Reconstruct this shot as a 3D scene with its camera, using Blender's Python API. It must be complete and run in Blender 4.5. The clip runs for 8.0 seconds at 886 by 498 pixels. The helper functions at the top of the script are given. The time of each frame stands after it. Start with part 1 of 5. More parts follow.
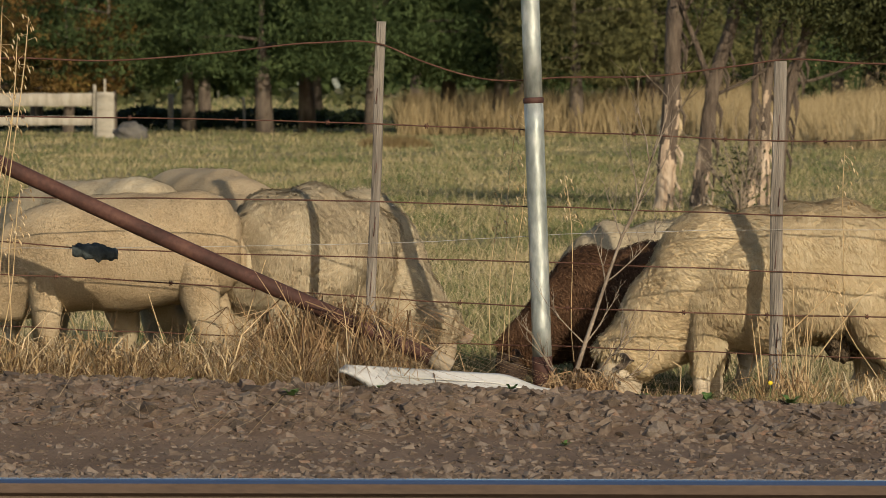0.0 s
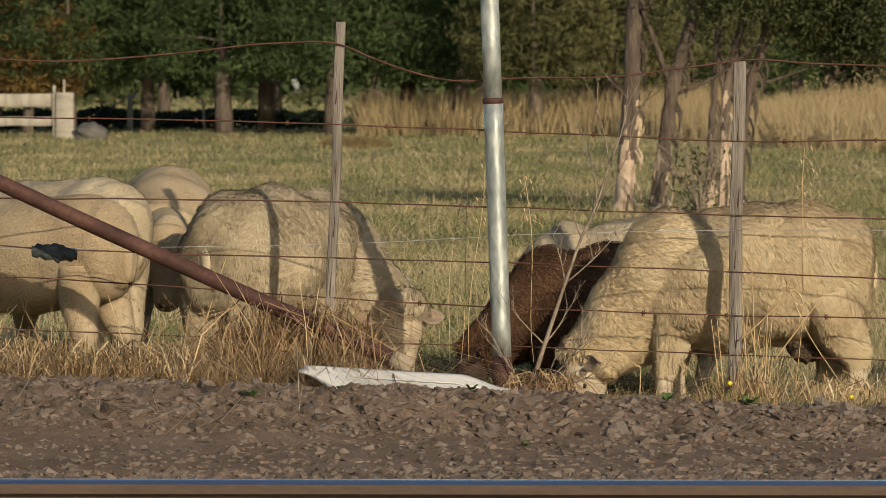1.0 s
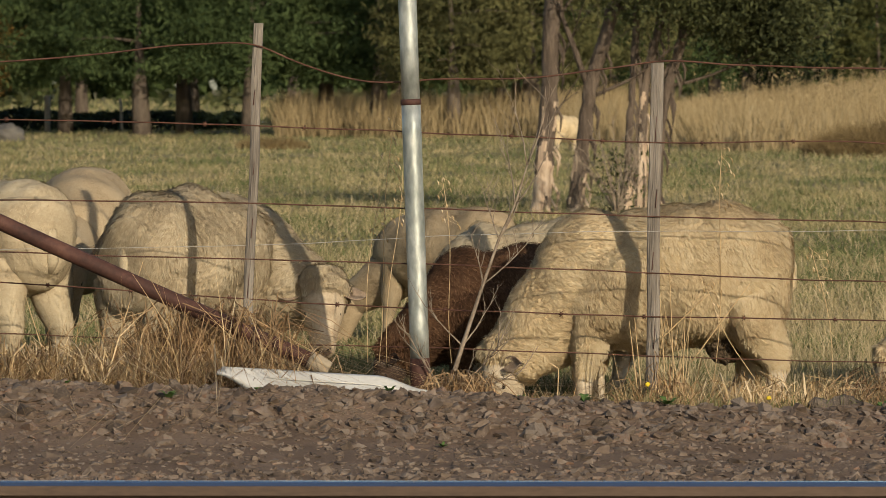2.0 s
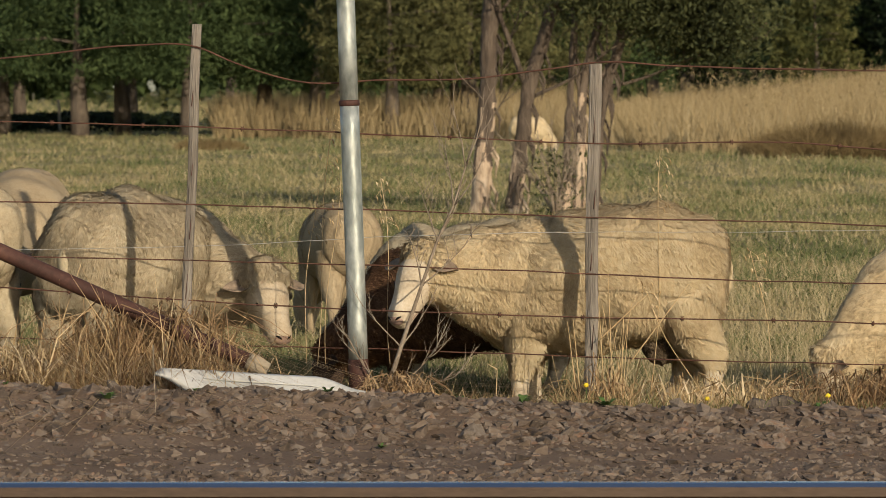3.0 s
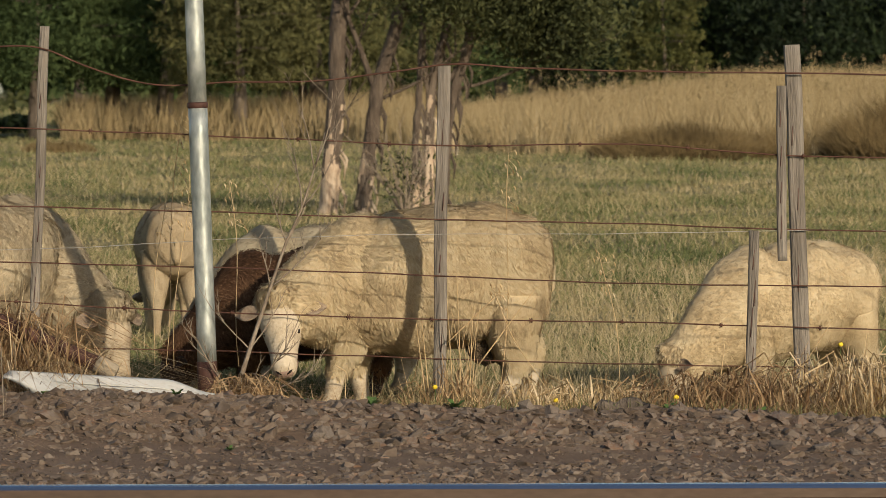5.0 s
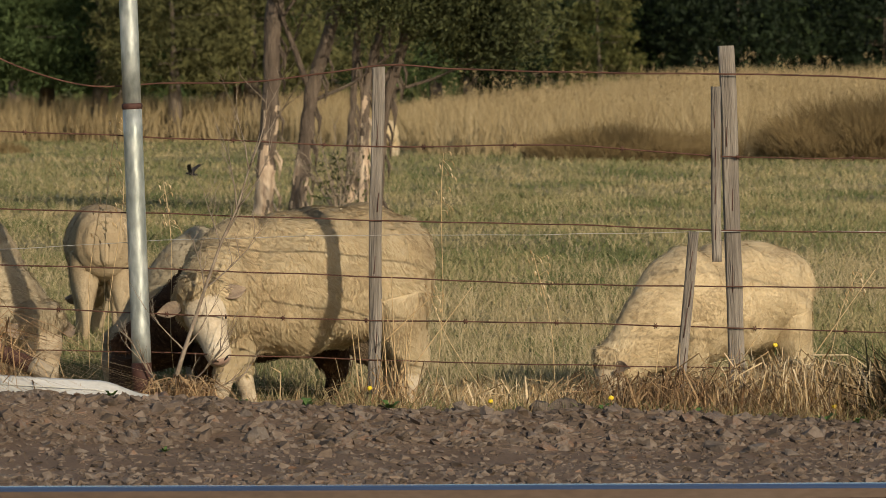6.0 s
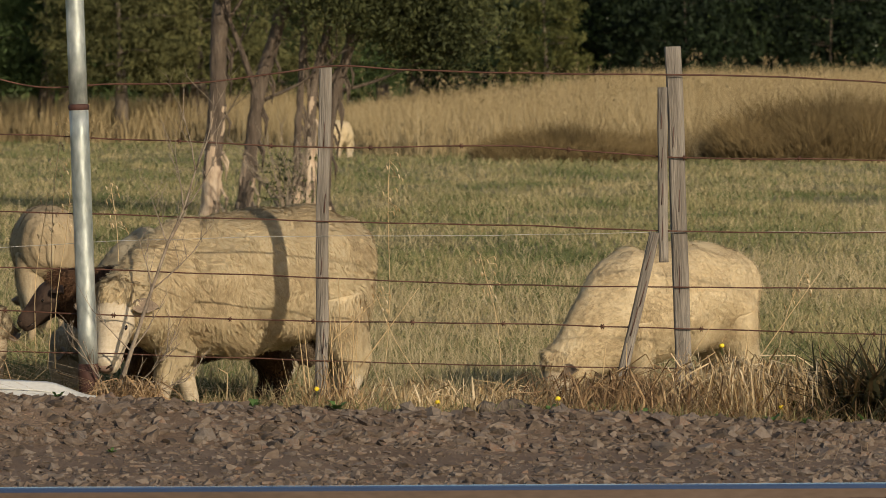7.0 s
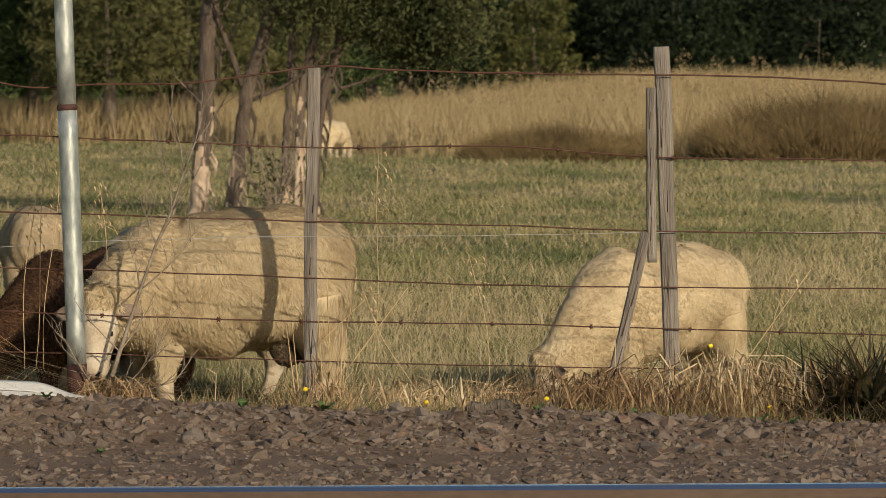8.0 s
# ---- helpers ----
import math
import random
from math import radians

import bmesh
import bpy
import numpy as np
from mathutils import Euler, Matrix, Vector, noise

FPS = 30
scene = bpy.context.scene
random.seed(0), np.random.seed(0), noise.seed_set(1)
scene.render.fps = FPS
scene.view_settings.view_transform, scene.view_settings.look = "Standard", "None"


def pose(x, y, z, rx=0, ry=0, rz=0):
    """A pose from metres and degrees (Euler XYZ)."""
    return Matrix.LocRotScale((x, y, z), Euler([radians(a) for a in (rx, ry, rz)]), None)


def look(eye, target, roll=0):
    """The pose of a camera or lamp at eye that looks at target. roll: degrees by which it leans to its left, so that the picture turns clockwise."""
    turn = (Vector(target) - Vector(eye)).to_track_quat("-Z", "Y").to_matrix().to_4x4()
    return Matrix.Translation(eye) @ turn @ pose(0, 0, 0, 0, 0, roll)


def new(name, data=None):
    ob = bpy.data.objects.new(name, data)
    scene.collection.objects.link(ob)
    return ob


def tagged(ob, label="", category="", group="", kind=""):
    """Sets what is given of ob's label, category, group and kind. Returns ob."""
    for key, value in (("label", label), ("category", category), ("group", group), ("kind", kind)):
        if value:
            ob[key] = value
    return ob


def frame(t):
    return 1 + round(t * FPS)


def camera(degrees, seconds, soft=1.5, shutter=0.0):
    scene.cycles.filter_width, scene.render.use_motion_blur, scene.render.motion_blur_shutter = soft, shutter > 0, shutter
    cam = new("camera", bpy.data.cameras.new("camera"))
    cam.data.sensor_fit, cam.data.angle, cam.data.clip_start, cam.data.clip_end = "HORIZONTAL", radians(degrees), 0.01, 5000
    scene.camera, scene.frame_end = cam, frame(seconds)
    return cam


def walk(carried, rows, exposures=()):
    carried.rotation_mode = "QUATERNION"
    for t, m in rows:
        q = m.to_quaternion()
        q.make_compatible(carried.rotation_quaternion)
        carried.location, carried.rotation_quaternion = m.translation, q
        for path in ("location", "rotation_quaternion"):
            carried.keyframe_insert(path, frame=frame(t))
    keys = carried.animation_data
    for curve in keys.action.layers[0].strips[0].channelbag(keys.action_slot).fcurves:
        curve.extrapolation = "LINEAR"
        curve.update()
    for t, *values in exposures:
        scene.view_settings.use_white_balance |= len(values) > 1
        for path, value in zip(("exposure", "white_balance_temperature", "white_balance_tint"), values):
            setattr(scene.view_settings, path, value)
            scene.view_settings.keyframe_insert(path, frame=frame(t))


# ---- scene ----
# A railway-side paddock fence with sheep behind it. x runs along the fence, y away from the track, z up.
cam = camera(10.0, 8.0, soft=0.85)
# the long lens is focused on the gravel bank and the fence
cam.data.dof.use_dof, cam.data.dof.focus_distance, cam.data.dof.aperture_fstop = True, 17.6, 18.0
EYE = (0.0, 0.0, 1.19)
walk(cam, [(t, pose(*EYE, 90 + pitch, roll, yaw)) for t, yaw, pitch, roll in (
    (0.0, 2.630, -1.861, 0.050), (0.5, 2.403, -1.859, 0.055), (1.0, 2.173, -1.856, 0.060),
    (1.5, 1.778, -1.851, 0.050), (2.0, 1.243, -1.843, 0.055), (3.3, 0.328, -1.830, 0.065), (3.5, 0.156, -1.828, 0.065),
    (4.0, -0.264, -1.822, 0.065), (4.5, -0.783, -1.816, 0.070), (4.7, -0.940, -1.814, 0.075), (5.8, -1.765, -1.803, 0.090),
    (6.0, -1.906, -1.801, 0.095), (6.5, -2.265, -1.797, 0.105), (7.0, -2.508, -1.793, 0.110), (7.5, -2.618, -1.791, 0.110),
    (8.0, -2.637, -1.791, 0.107))], ((0.0, 0.03), (4.5, 0.01), (6.0, -0.04), (8.0, -0.10)))

# ---- light ----
SUN_AZ, SUN_EL = radians(25), radians(19)
world = bpy.data.worlds.new("sky")
scene.world = world
world.use_nodes = True
wn = world.node_tree
sky = wn.nodes.new("ShaderNodeTexSky")
sky.sky_type, sky.sun_disc = "NISHITA", False
sky.sun_elevation, sky.sun_rotation = SUN_EL, radians(180) - SUN_AZ
wn.nodes["Background"].inputs[1].default_value = 0.11
wn.links.new(sky.outputs[0], wn.nodes["Background"].inputs[0])
sun = bpy.data.lights.new("sun", "SUN")
sun.energy, sun.angle, sun.color = 4.0, radians(0.6), (1.0, 0.87, 0.68)
sun_ob = new("sun", sun)
sun_dir = Vector((math.sin(SUN_AZ) * math.cos(SUN_EL), -math.cos(SUN_AZ) * math.cos(SUN_EL), math.sin(SUN_EL)))
sun_ob.matrix_world = look(sun_dir * 60, (0, 0, 0))


# ---- materials ----
def mat(name, colours, scale=8.0, rough=0.8, metal=0.0, bump=0.3, fine=60.0, dist=0.02, island=0.0, objvar=0.0, stretch=None,
        spec=0.3, trans=0.0, wave=None, coat=0.0):
    """Procedural surface: large and fine noise over a ramp of colours, bump, optional change from piece to piece."""
    m = bpy.data.materials.new(name)
    m.use_nodes = True
    nt = m.node_tree
    b = nt.nodes["Principled BSDF"]
    N, L = nt.nodes.new, nt.links.new
    co = N("ShaderNodeTexCoord").outputs["Object"]
    if stretch:
        mp = N("ShaderNodeMapping")
        mp.inputs["Scale"].default_value = stretch
        L(co, mp.inputs[0])
        co = mp.outputs[0]
    big = N("ShaderNodeTexNoise")
    big.inputs["Scale"].default_value, big.inputs["Detail"].default_value = scale, 5
    L(co, big.inputs["Vector"])
    small = N("ShaderNodeTexNoise")
    small.inputs["Scale"].default_value, small.inputs["Detail"].default_value = fine, 4
    L(co, small.inputs["Vector"])
    mix = N("ShaderNodeMix")
    mix.inputs[0].default_value = 0.35
    L(big.outputs[0], mix.inputs[2])
    L(small.outputs[0], mix.inputs[3])
    val = mix.outputs[0]
    if island or objvar:
        rg = N("ShaderNodeMapRange")
        rg.inputs[1].default_value, rg.inputs[2].default_value = 0.36, 0.64
        L(val, rg.inputs[0])
        val = rg.outputs[0]
    for amount, node, sock in ((island, "ShaderNodeNewGeometry", "Random Per Island"), (objvar, "ShaderNodeObjectInfo", "Random")):
        if amount:
            r = N(node)
            mx = N("ShaderNodeMix")
            mx.inputs[0].default_value = amount
            L(val, mx.inputs[2])
            L(r.outputs[sock], mx.inputs[3])
            val = mx.outputs[0]
    ramp = N("ShaderNodeValToRGB")
    el = ramp.color_ramp.elements
    lo, hi = (0.12, 0.88) if (island or objvar) else (0.3, 0.7)
    el[0].position, el[1].position = lo, hi
    while len(el) < len(colours):
        el.new(0.5)
    for i, c in enumerate(colours):
        el[i].position = lo + (hi - lo) * i / (len(colours) - 1)
        el[i].color = (*c, 1)
    L(val, ramp.inputs[0])
    L(ramp.outputs[0], b.inputs["Base Color"])
    b.inputs["Roughness"].default_value, b.inputs["Metallic"].default_value = rough, metal
    b.inputs["Specular IOR Level"].default_value = spec
    if coat:
        b.inputs["Sheen Weight"].default_value = coat
    if bump:
        src = small.outputs[0]
        if wave:
            w = N("ShaderNodeTexVoronoi")
            w.inputs["Scale"].default_value = wave
            wm = N("ShaderNodeMix")
            wm.data_type = "VECTOR"
            wm.inputs[0].default_value = 0.12
            L(co, wm.inputs[4])
            L(small.outputs["Color"], wm.inputs[5])
            L(wm.outputs[1], w.inputs["Vector"])
            src = w.outputs["Distance"]
        bp = N("ShaderNodeBump")
        bp.inputs["Strength"].default_value, bp.inputs["Distance"].default_value = bump, dist
        L(src, bp.inputs["Height"])
        L(bp.outputs[0], b.inputs["Normal"])
    if trans:
        t = N("ShaderNodeBsdfTranslucent")
        L(ramp.outputs[0], t.inputs[0])
        ms = N("ShaderNodeMixShader")
        ms.inputs[0].default_value = trans
        L(b.outputs[0], ms.inputs[1])
        L(t.outputs[0], ms.inputs[2])
        L(ms.outputs[0], nt.nodes["Material Output"].inputs[0])
    return m


M = {
    "wool": mat("cream wool", ((0.362, 0.268, 0.151), (0.551, 0.430, 0.259), (0.637, 0.526, 0.343)), 7, 0.95, bump=0.28, fine=70, dist=0.010, stretch=(1, 1, 1.7), spec=0.1, wave=60),
    "wool_grey": mat("greyish wool", ((0.280, 0.217, 0.134), (0.415, 0.338, 0.220), (0.500, 0.422, 0.288)), 7, 0.95, bump=0.28, fine=70, dist=0.010, stretch=(1, 1, 1.7), spec=0.1, wave=60),
    "shorn": mat("shorn fleece", ((0.235, 0.170, 0.098), (0.362, 0.276, 0.168), (0.440, 0.353, 0.232)), 4, 0.95, bump=0.6, fine=120, dist=0.006, spec=0.1),
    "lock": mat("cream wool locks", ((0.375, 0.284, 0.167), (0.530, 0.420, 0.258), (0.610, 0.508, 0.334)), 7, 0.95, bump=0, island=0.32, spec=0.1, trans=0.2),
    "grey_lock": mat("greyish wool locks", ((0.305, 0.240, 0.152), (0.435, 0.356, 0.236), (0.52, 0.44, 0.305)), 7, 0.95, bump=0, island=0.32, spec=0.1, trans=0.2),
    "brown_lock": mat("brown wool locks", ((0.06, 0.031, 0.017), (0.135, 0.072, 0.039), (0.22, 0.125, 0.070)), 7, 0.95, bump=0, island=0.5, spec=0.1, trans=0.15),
    "brown_wool": mat("brown wool", ((0.055, 0.029, 0.016), (0.125, 0.066, 0.036), (0.195, 0.108, 0.060)), 7, 0.95, bump=1.0, fine=70, dist=0.014, spec=0.1, wave=55),
    # dark brown that carries the shade under the belly in its colour
    "shaded_wool": mat("matted wool with shade in the colour", ((0.06, 0.042, 0.028), (0.13, 0.095, 0.062), (0.24, 0.18, 0.115)), 14, 0.95, bump=0.9, fine=60, dist=0.014, spec=0.1, wave=40),
    "face": mat("white face hair", ((0.30, 0.228, 0.150), (0.50, 0.412, 0.292), (0.62, 0.535, 0.405)), 9, 0.9, bump=0.6, fine=95, dist=0.004, spec=0.2),
    "cream_face": mat("cream face hair", ((0.30, 0.225, 0.145), (0.44, 0.35, 0.235), (0.53, 0.44, 0.315)), 14, 0.9, bump=0.5, fine=110, dist=0.004, spec=0.15),
    "brown_face": mat("dark face hair", ((0.026, 0.016, 0.011), (0.048, 0.029, 0.019), (0.075, 0.046, 0.031)), 12, 0.8, bump=0.3, fine=150, dist=0.003),
    "nose": mat("pink nose skin", ((0.24, 0.155, 0.115), (0.36, 0.25, 0.19)), 20, 0.6, bump=0.2, fine=150, dist=0.002),
    "eye": mat("dark eye", ((0.008, 0.006, 0.004), (0.02, 0.013, 0.008)), 20, 0.1, bump=0, spec=0.6),
    "hoof": mat("dusty hoof", ((0.06, 0.045, 0.03), (0.16, 0.12, 0.08)), 20, 0.7, bump=0.3),
    "ground": mat("earth with litter", ((0.10, 0.085, 0.042), (0.19, 0.165, 0.075), (0.32, 0.26, 0.13)), 0.8, 0.95, bump=0.7, fine=18, dist=0.03, spec=0.1),
    "dirt": mat("brown gravelly dirt", ((0.118, 0.080, 0.053), (0.175, 0.119, 0.081), (0.235, 0.168, 0.118)), 3, 0.95, bump=0.8, fine=85, dist=0.012, spec=0.1),
    "stone": mat("basalt ballast", ((0.056, 0.042, 0.031), (0.108, 0.078, 0.056), (0.142, 0.105, 0.077), (0.185, 0.147, 0.115), (0.172, 0.104, 0.068)), 9, 0.9, bump=0.6, fine=45, dist=0.01, island=0.45, spec=0.2),
    "stone_part": mat("basalt stone", ((0.066, 0.050, 0.038), (0.118, 0.088, 0.065), (0.155, 0.119, 0.089), (0.205, 0.168, 0.135), (0.180, 0.111, 0.075)), 9, 0.9, bump=0.6, fine=45, dist=0.01, objvar=0.75, spec=0.25),
    "rail_top": mat("polished rail steel", ((0.28, 0.30, 0.34), (0.40, 0.42, 0.46)), 5, 0.22, 1.0, bump=0.1, fine=90, dist=0.002, stretch=(0.1, 1, 1)),
    "rail_side": mat("rusty rail steel", ((0.060, 0.042, 0.031), (0.098, 0.067, 0.047), (0.132, 0.094, 0.069)), 4, 0.85, 0.1, bump=0.4, fine=80, dist=0.004, stretch=(0.3, 1, 1)),
    "post": mat("weathered grey timber", ((0.085, 0.072, 0.058), (0.21, 0.18, 0.145), (0.33, 0.29, 0.24)), 6, 0.9, bump=1.0, fine=34, dist=0.01, stretch=(6, 6, 0.35)),
    "gate_wood": mat("pale weathered timber", ((0.20, 0.175, 0.13), (0.32, 0.285, 0.22), (0.41, 0.37, 0.295)), 3, 0.9, bump=0.5, fine=20, dist=0.01, stretch=(1, 4, 4)),
    "galv": mat("galvanised steel", ((0.17, 0.19, 0.17), (0.33, 0.35, 0.32), (0.60, 0.61, 0.56)), 26, 0.46, 0.45, bump=0.6, fine=34, dist=0.006, stretch=(1, 1, 0.45)),
    "rust": mat("rusted pipe", ((0.042, 0.021, 0.016), (0.082, 0.038, 0.028), (0.135, 0.066, 0.046)), 7, 0.7, 0.2, bump=0.4, fine=60, dist=0.004),
    "concrete": mat("sandy concrete", ((0.25, 0.2, 0.14), (0.38, 0.32, 0.23)), 10, 0.95, bump=0.5, fine=80, dist=0.006),
    "wire": mat("rusty fence wire", ((0.05, 0.025, 0.018), (0.10, 0.046, 0.03), (0.15, 0.08, 0.055)), 20, 0.8, 0.3, bump=0),
    "plain_wire": mat("galvanised wire", ((0.35, 0.33, 0.29), (0.5, 0.48, 0.43)), 20, 0.5, 0.6, bump=0),
    "white_sheet": mat("dusty white fibreglass", ((0.43, 0.41, 0.35), (0.56, 0.54, 0.49), (0.64, 0.62, 0.58)), 5, 0.6, bump=0.2, fine=50, dist=0.004),
    "rag": mat("grey-green rag", ((0.02, 0.026, 0.026), (0.045, 0.055, 0.054), (0.09, 0.10, 0.096)), 25, 0.9, bump=0.6, fine=70, dist=0.01),
    "dry": mat("dry grass", ((0.27, 0.175, 0.082), (0.48, 0.335, 0.165), (0.65, 0.48, 0.27), (0.78, 0.63, 0.41)), 3, 0.85, bump=0, island=0.75, trans=0.25, spec=0.2),
    "straw": mat("standing straw", ((0.242, 0.193, 0.099), (0.396, 0.319, 0.176), (0.528, 0.429, 0.259)), 1, 0.85, bump=0, island=0.5, trans=0.25, spec=0.2),
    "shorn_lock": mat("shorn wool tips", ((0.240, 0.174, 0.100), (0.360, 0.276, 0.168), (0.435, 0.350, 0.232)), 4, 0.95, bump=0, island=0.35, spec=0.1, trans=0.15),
    "ear": mat("brownish ear skin", ((0.15, 0.105, 0.072), (0.26, 0.195, 0.135), (0.40, 0.32, 0.23)), 14, 0.8, bump=0.2, fine=120, dist=0.003),
    "dry_brown": mat("brown dead grass", ((0.182, 0.107, 0.056), (0.342, 0.219, 0.113), (0.492, 0.342, 0.187)), 3, 0.85, bump=0, island=0.75, trans=0.2, spec=0.2),
    "green": mat("paddock grass", ((0.086, 0.106, 0.040), (0.158, 0.168, 0.068), (0.290, 0.248, 0.117), (0.50, 0.39, 0.21)), 0.7, 0.85, bump=0, stretch=(1, 0.3, 1), island=0.34, trans=0.25, spec=0.2),
    "golden": mat("tall golden grass", ((0.20, 0.145, 0.072), (0.325, 0.245, 0.125), (0.44, 0.345, 0.198)), 0.3, 0.85, bump=0, island=0.45, trans=0.2, spec=0.2),
    # about half the golden tone: shade on the mounds is put into the colour
    "tussock": mat("tussock grass browned for shade", ((0.095, 0.068, 0.032), (0.170, 0.122, 0.058), (0.26, 0.188, 0.090)), 0.5, 0.9, bump=0, island=0.6, trans=0.15, spec=0.1),
    "weed": mat("weed leaf", ((0.05, 0.09, 0.02), (0.1, 0.17, 0.045), (0.16, 0.23, 0.08)), 8, 0.7, bump=0, island=0.5, trans=0.3),
    "dark_leaf": mat("dark flax leaf", ((0.012, 0.013, 0.006), (0.034, 0.032, 0.013), (0.120, 0.075, 0.034)), 3, 0.6, bump=0, island=0.7, trans=0.15),
    "petal": mat("yellow petal", ((0.6, 0.42, 0.02), (0.8, 0.6, 0.04)), 20, 0.7, bump=0),
    "pine": mat("conifer foliage", ((0.034, 0.055, 0.021), (0.078, 0.110, 0.040), (0.130, 0.168, 0.062)), 0.35, 0.85, bump=0, island=0.3, trans=0.3, spec=0.1),
    "pine_olive": mat("brownish conifer foliage", ((0.060, 0.062, 0.026), (0.125, 0.122, 0.048), (0.190, 0.176, 0.072)), 0.35, 0.85, bump=0, island=0.3, trans=0.3, spec=0.1),
    "pine_deep": mat("deep green conifer foliage", ((0.016, 0.028, 0.012), (0.034, 0.052, 0.020), (0.058, 0.080, 0.030)), 0.35, 0.85, bump=0, island=0.3, trans=0.2, spec=0.1),
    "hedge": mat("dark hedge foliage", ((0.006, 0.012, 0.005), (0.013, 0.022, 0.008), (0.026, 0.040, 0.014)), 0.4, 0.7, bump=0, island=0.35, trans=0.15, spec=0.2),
    "cypress": mat("yellow-green cypress foliage", ((0.045, 0.050, 0.012), (0.090, 0.092, 0.024), (0.135, 0.128, 0.036)), 0.5, 0.8, bump=0, island=0.35, trans=0.2),
    "autumn": mat("russet foliage", ((0.07, 0.045, 0.012), (0.15, 0.085, 0.022), (0.20, 0.14, 0.03)), 0.4, 0.8, bump=0, island=0.5, trans=0.2),
    "olive": mat("olive gum foliage", ((0.030, 0.037, 0.012), (0.060, 0.066, 0.021), (0.100, 0.104, 0.034)), 0.6, 0.75, bump=0, island=0.5, trans=0.2),
    "bark": mat("grey-brown bark", ((0.062, 0.048, 0.038), (0.13, 0.102, 0.078), (0.21, 0.168, 0.126)), 3, 0.95, bump=1.0, fine=14, dist=0.04, stretch=(3, 3, 0.5)),
    "gum_bark": mat("dark stringy bark", ((0.055, 0.04, 0.03), (0.12, 0.09, 0.066), (0.20, 0.155, 0.115)), 5, 0.95, bump=1.0, fine=22, dist=0.03, stretch=(4, 4, 0.6)),
    "peeled": mat("gnawed pale wood", ((0.22, 0.15, 0.10), (0.48, 0.36, 0.25), (0.62, 0.51, 0.38)), 6, 0.85, bump=0.6, fine=22, dist=0.02, stretch=(4, 4, 0.6)),
    "twig": mat("dry grey twig", ((0.12, 0.09, 0.062), (0.23, 0.18, 0.13), (0.34, 0.28, 0.21)), 15, 0.9, bump=0.4),
    "boulder": mat("dark boulder", ((0.06, 0.055, 0.045), (0.11, 0.1, 0.085), (0.16, 0.145, 0.12)), 3, 0.9, bump=0.6, fine=16, dist=0.03),
    "feather": mat("dark feather", ((0.012, 0.012, 0.014), (0.04, 0.035, 0.03)), 20, 0.6, bump=0),
}


# ---- mesh helpers ----
def mesh(name, verts, faces, material, smooth=True):
    me = bpy.data.meshes.new(name)
    me.from_pydata([tuple(v) for v in verts], [], [tuple(f) for f in faces])
    me.materials.append(material)
    if smooth:
        me.shade_smooth()
    return me


def arrays(name, verts, quads, tris, material):
    """A large mesh out of numpy arrays: quads (n, 4), tris (n, 3)."""
    me = bpy.data.meshes.new(name)
    nq, nt = len(quads), len(tris)
    me.vertices.add(len(verts))
    me.vertices.foreach_set("co", np.asarray(verts, dtype=np.float32).ravel())
    loops = np.concatenate([np.asarray(quads, dtype=np.int32).ravel(), np.asarray(tris, dtype=np.int32).ravel()])
    me.loops.add(len(loops))
    me.loops.foreach_set("vertex_index", loops)
    me.polygons.add(nq + nt)
    me.polygons.foreach_set("loop_start", np.concatenate([np.arange(nq) * 4, nq * 4 + np.arange(nt) * 3]).astype(np.int32))
    me.update(calc_edges=True)
    me.validate()
    me.materials.append(material)
    return me


def part(name, me, parent, label="", m=None):
    ob = new(name, me)
    ob.parent = parent
    if m is not None:
        ob.matrix_basis = m
    return tagged(ob, label)


def spline(keys, n):
    """Smooth rows between key rows; the first column is the parameter."""
    k = np.array(keys, dtype=float)
    s = np.linspace(k[0, 0], k[-1, 0], n)
    out = [s]
    slope = np.gradient(k[:, 1:], k[:, 0], axis=0)
    i = np.clip(np.searchsorted(k[:, 0], s) - 1, 0, len(k) - 2)
    h = (k[i + 1, 0] - k[i, 0])
    u = ((s - k[i, 0]) / h)[:, None]
    h = h[:, None]
    val = ((1 + 2 * u) * (1 - u) ** 2 * k[i, 1:] + u * (1 - u) ** 2 * h * slope[i]
           + u * u * (3 - 2 * u) * k[i + 1, 1:] + u * u * (u - 1) * h * slope[i + 1])
    return np.column_stack([s, val])


def tube(path, radii, sides=10, rough=0.0, seed=0.0, caps=True):
    """Verts and faces of a tapered tube along points."""
    pts = [Vector(p) for p in path]
    verts, faces = [], []
    for i, p in enumerate(pts):
        d = (pts[min(i + 1, len(pts) - 1)] - pts[max(i - 1, 0)]).normalized()
        a = d.cross(Vector((0.13, 0.97, 0.21))).normalized()
        b = d.cross(a)
        r = radii[i] if hasattr(radii, "__len__") else radii
        for j in range(sides):
            t = 2 * math.pi * j / sides
            q = a * math.cos(t) + b * math.sin(t)
            k = 1 + rough * noise.noise(p * 6 + q * 1.4 + Vector((seed, 0, 0)))
            verts.append(p + q * r * k)
    n = len(pts)
    for i in range(n - 1):
        for j in range(sides):
            k = (j + 1) % sides
            faces.append((i * sides + j, i * sides + k, (i + 1) * sides + k, (i + 1) * sides + j))
    if caps:
        faces.append(tuple(range(sides - 1, -1, -1)))
        faces.append(tuple(range((n - 1) * sides, n * sides)))
    return verts, faces


def joined(*pieces):
    verts, faces = [], []
    for v, f in pieces:
        o = len(verts)
        verts += list(v)
        faces += [tuple(i + o for i in q) for q in f]
    return verts, faces


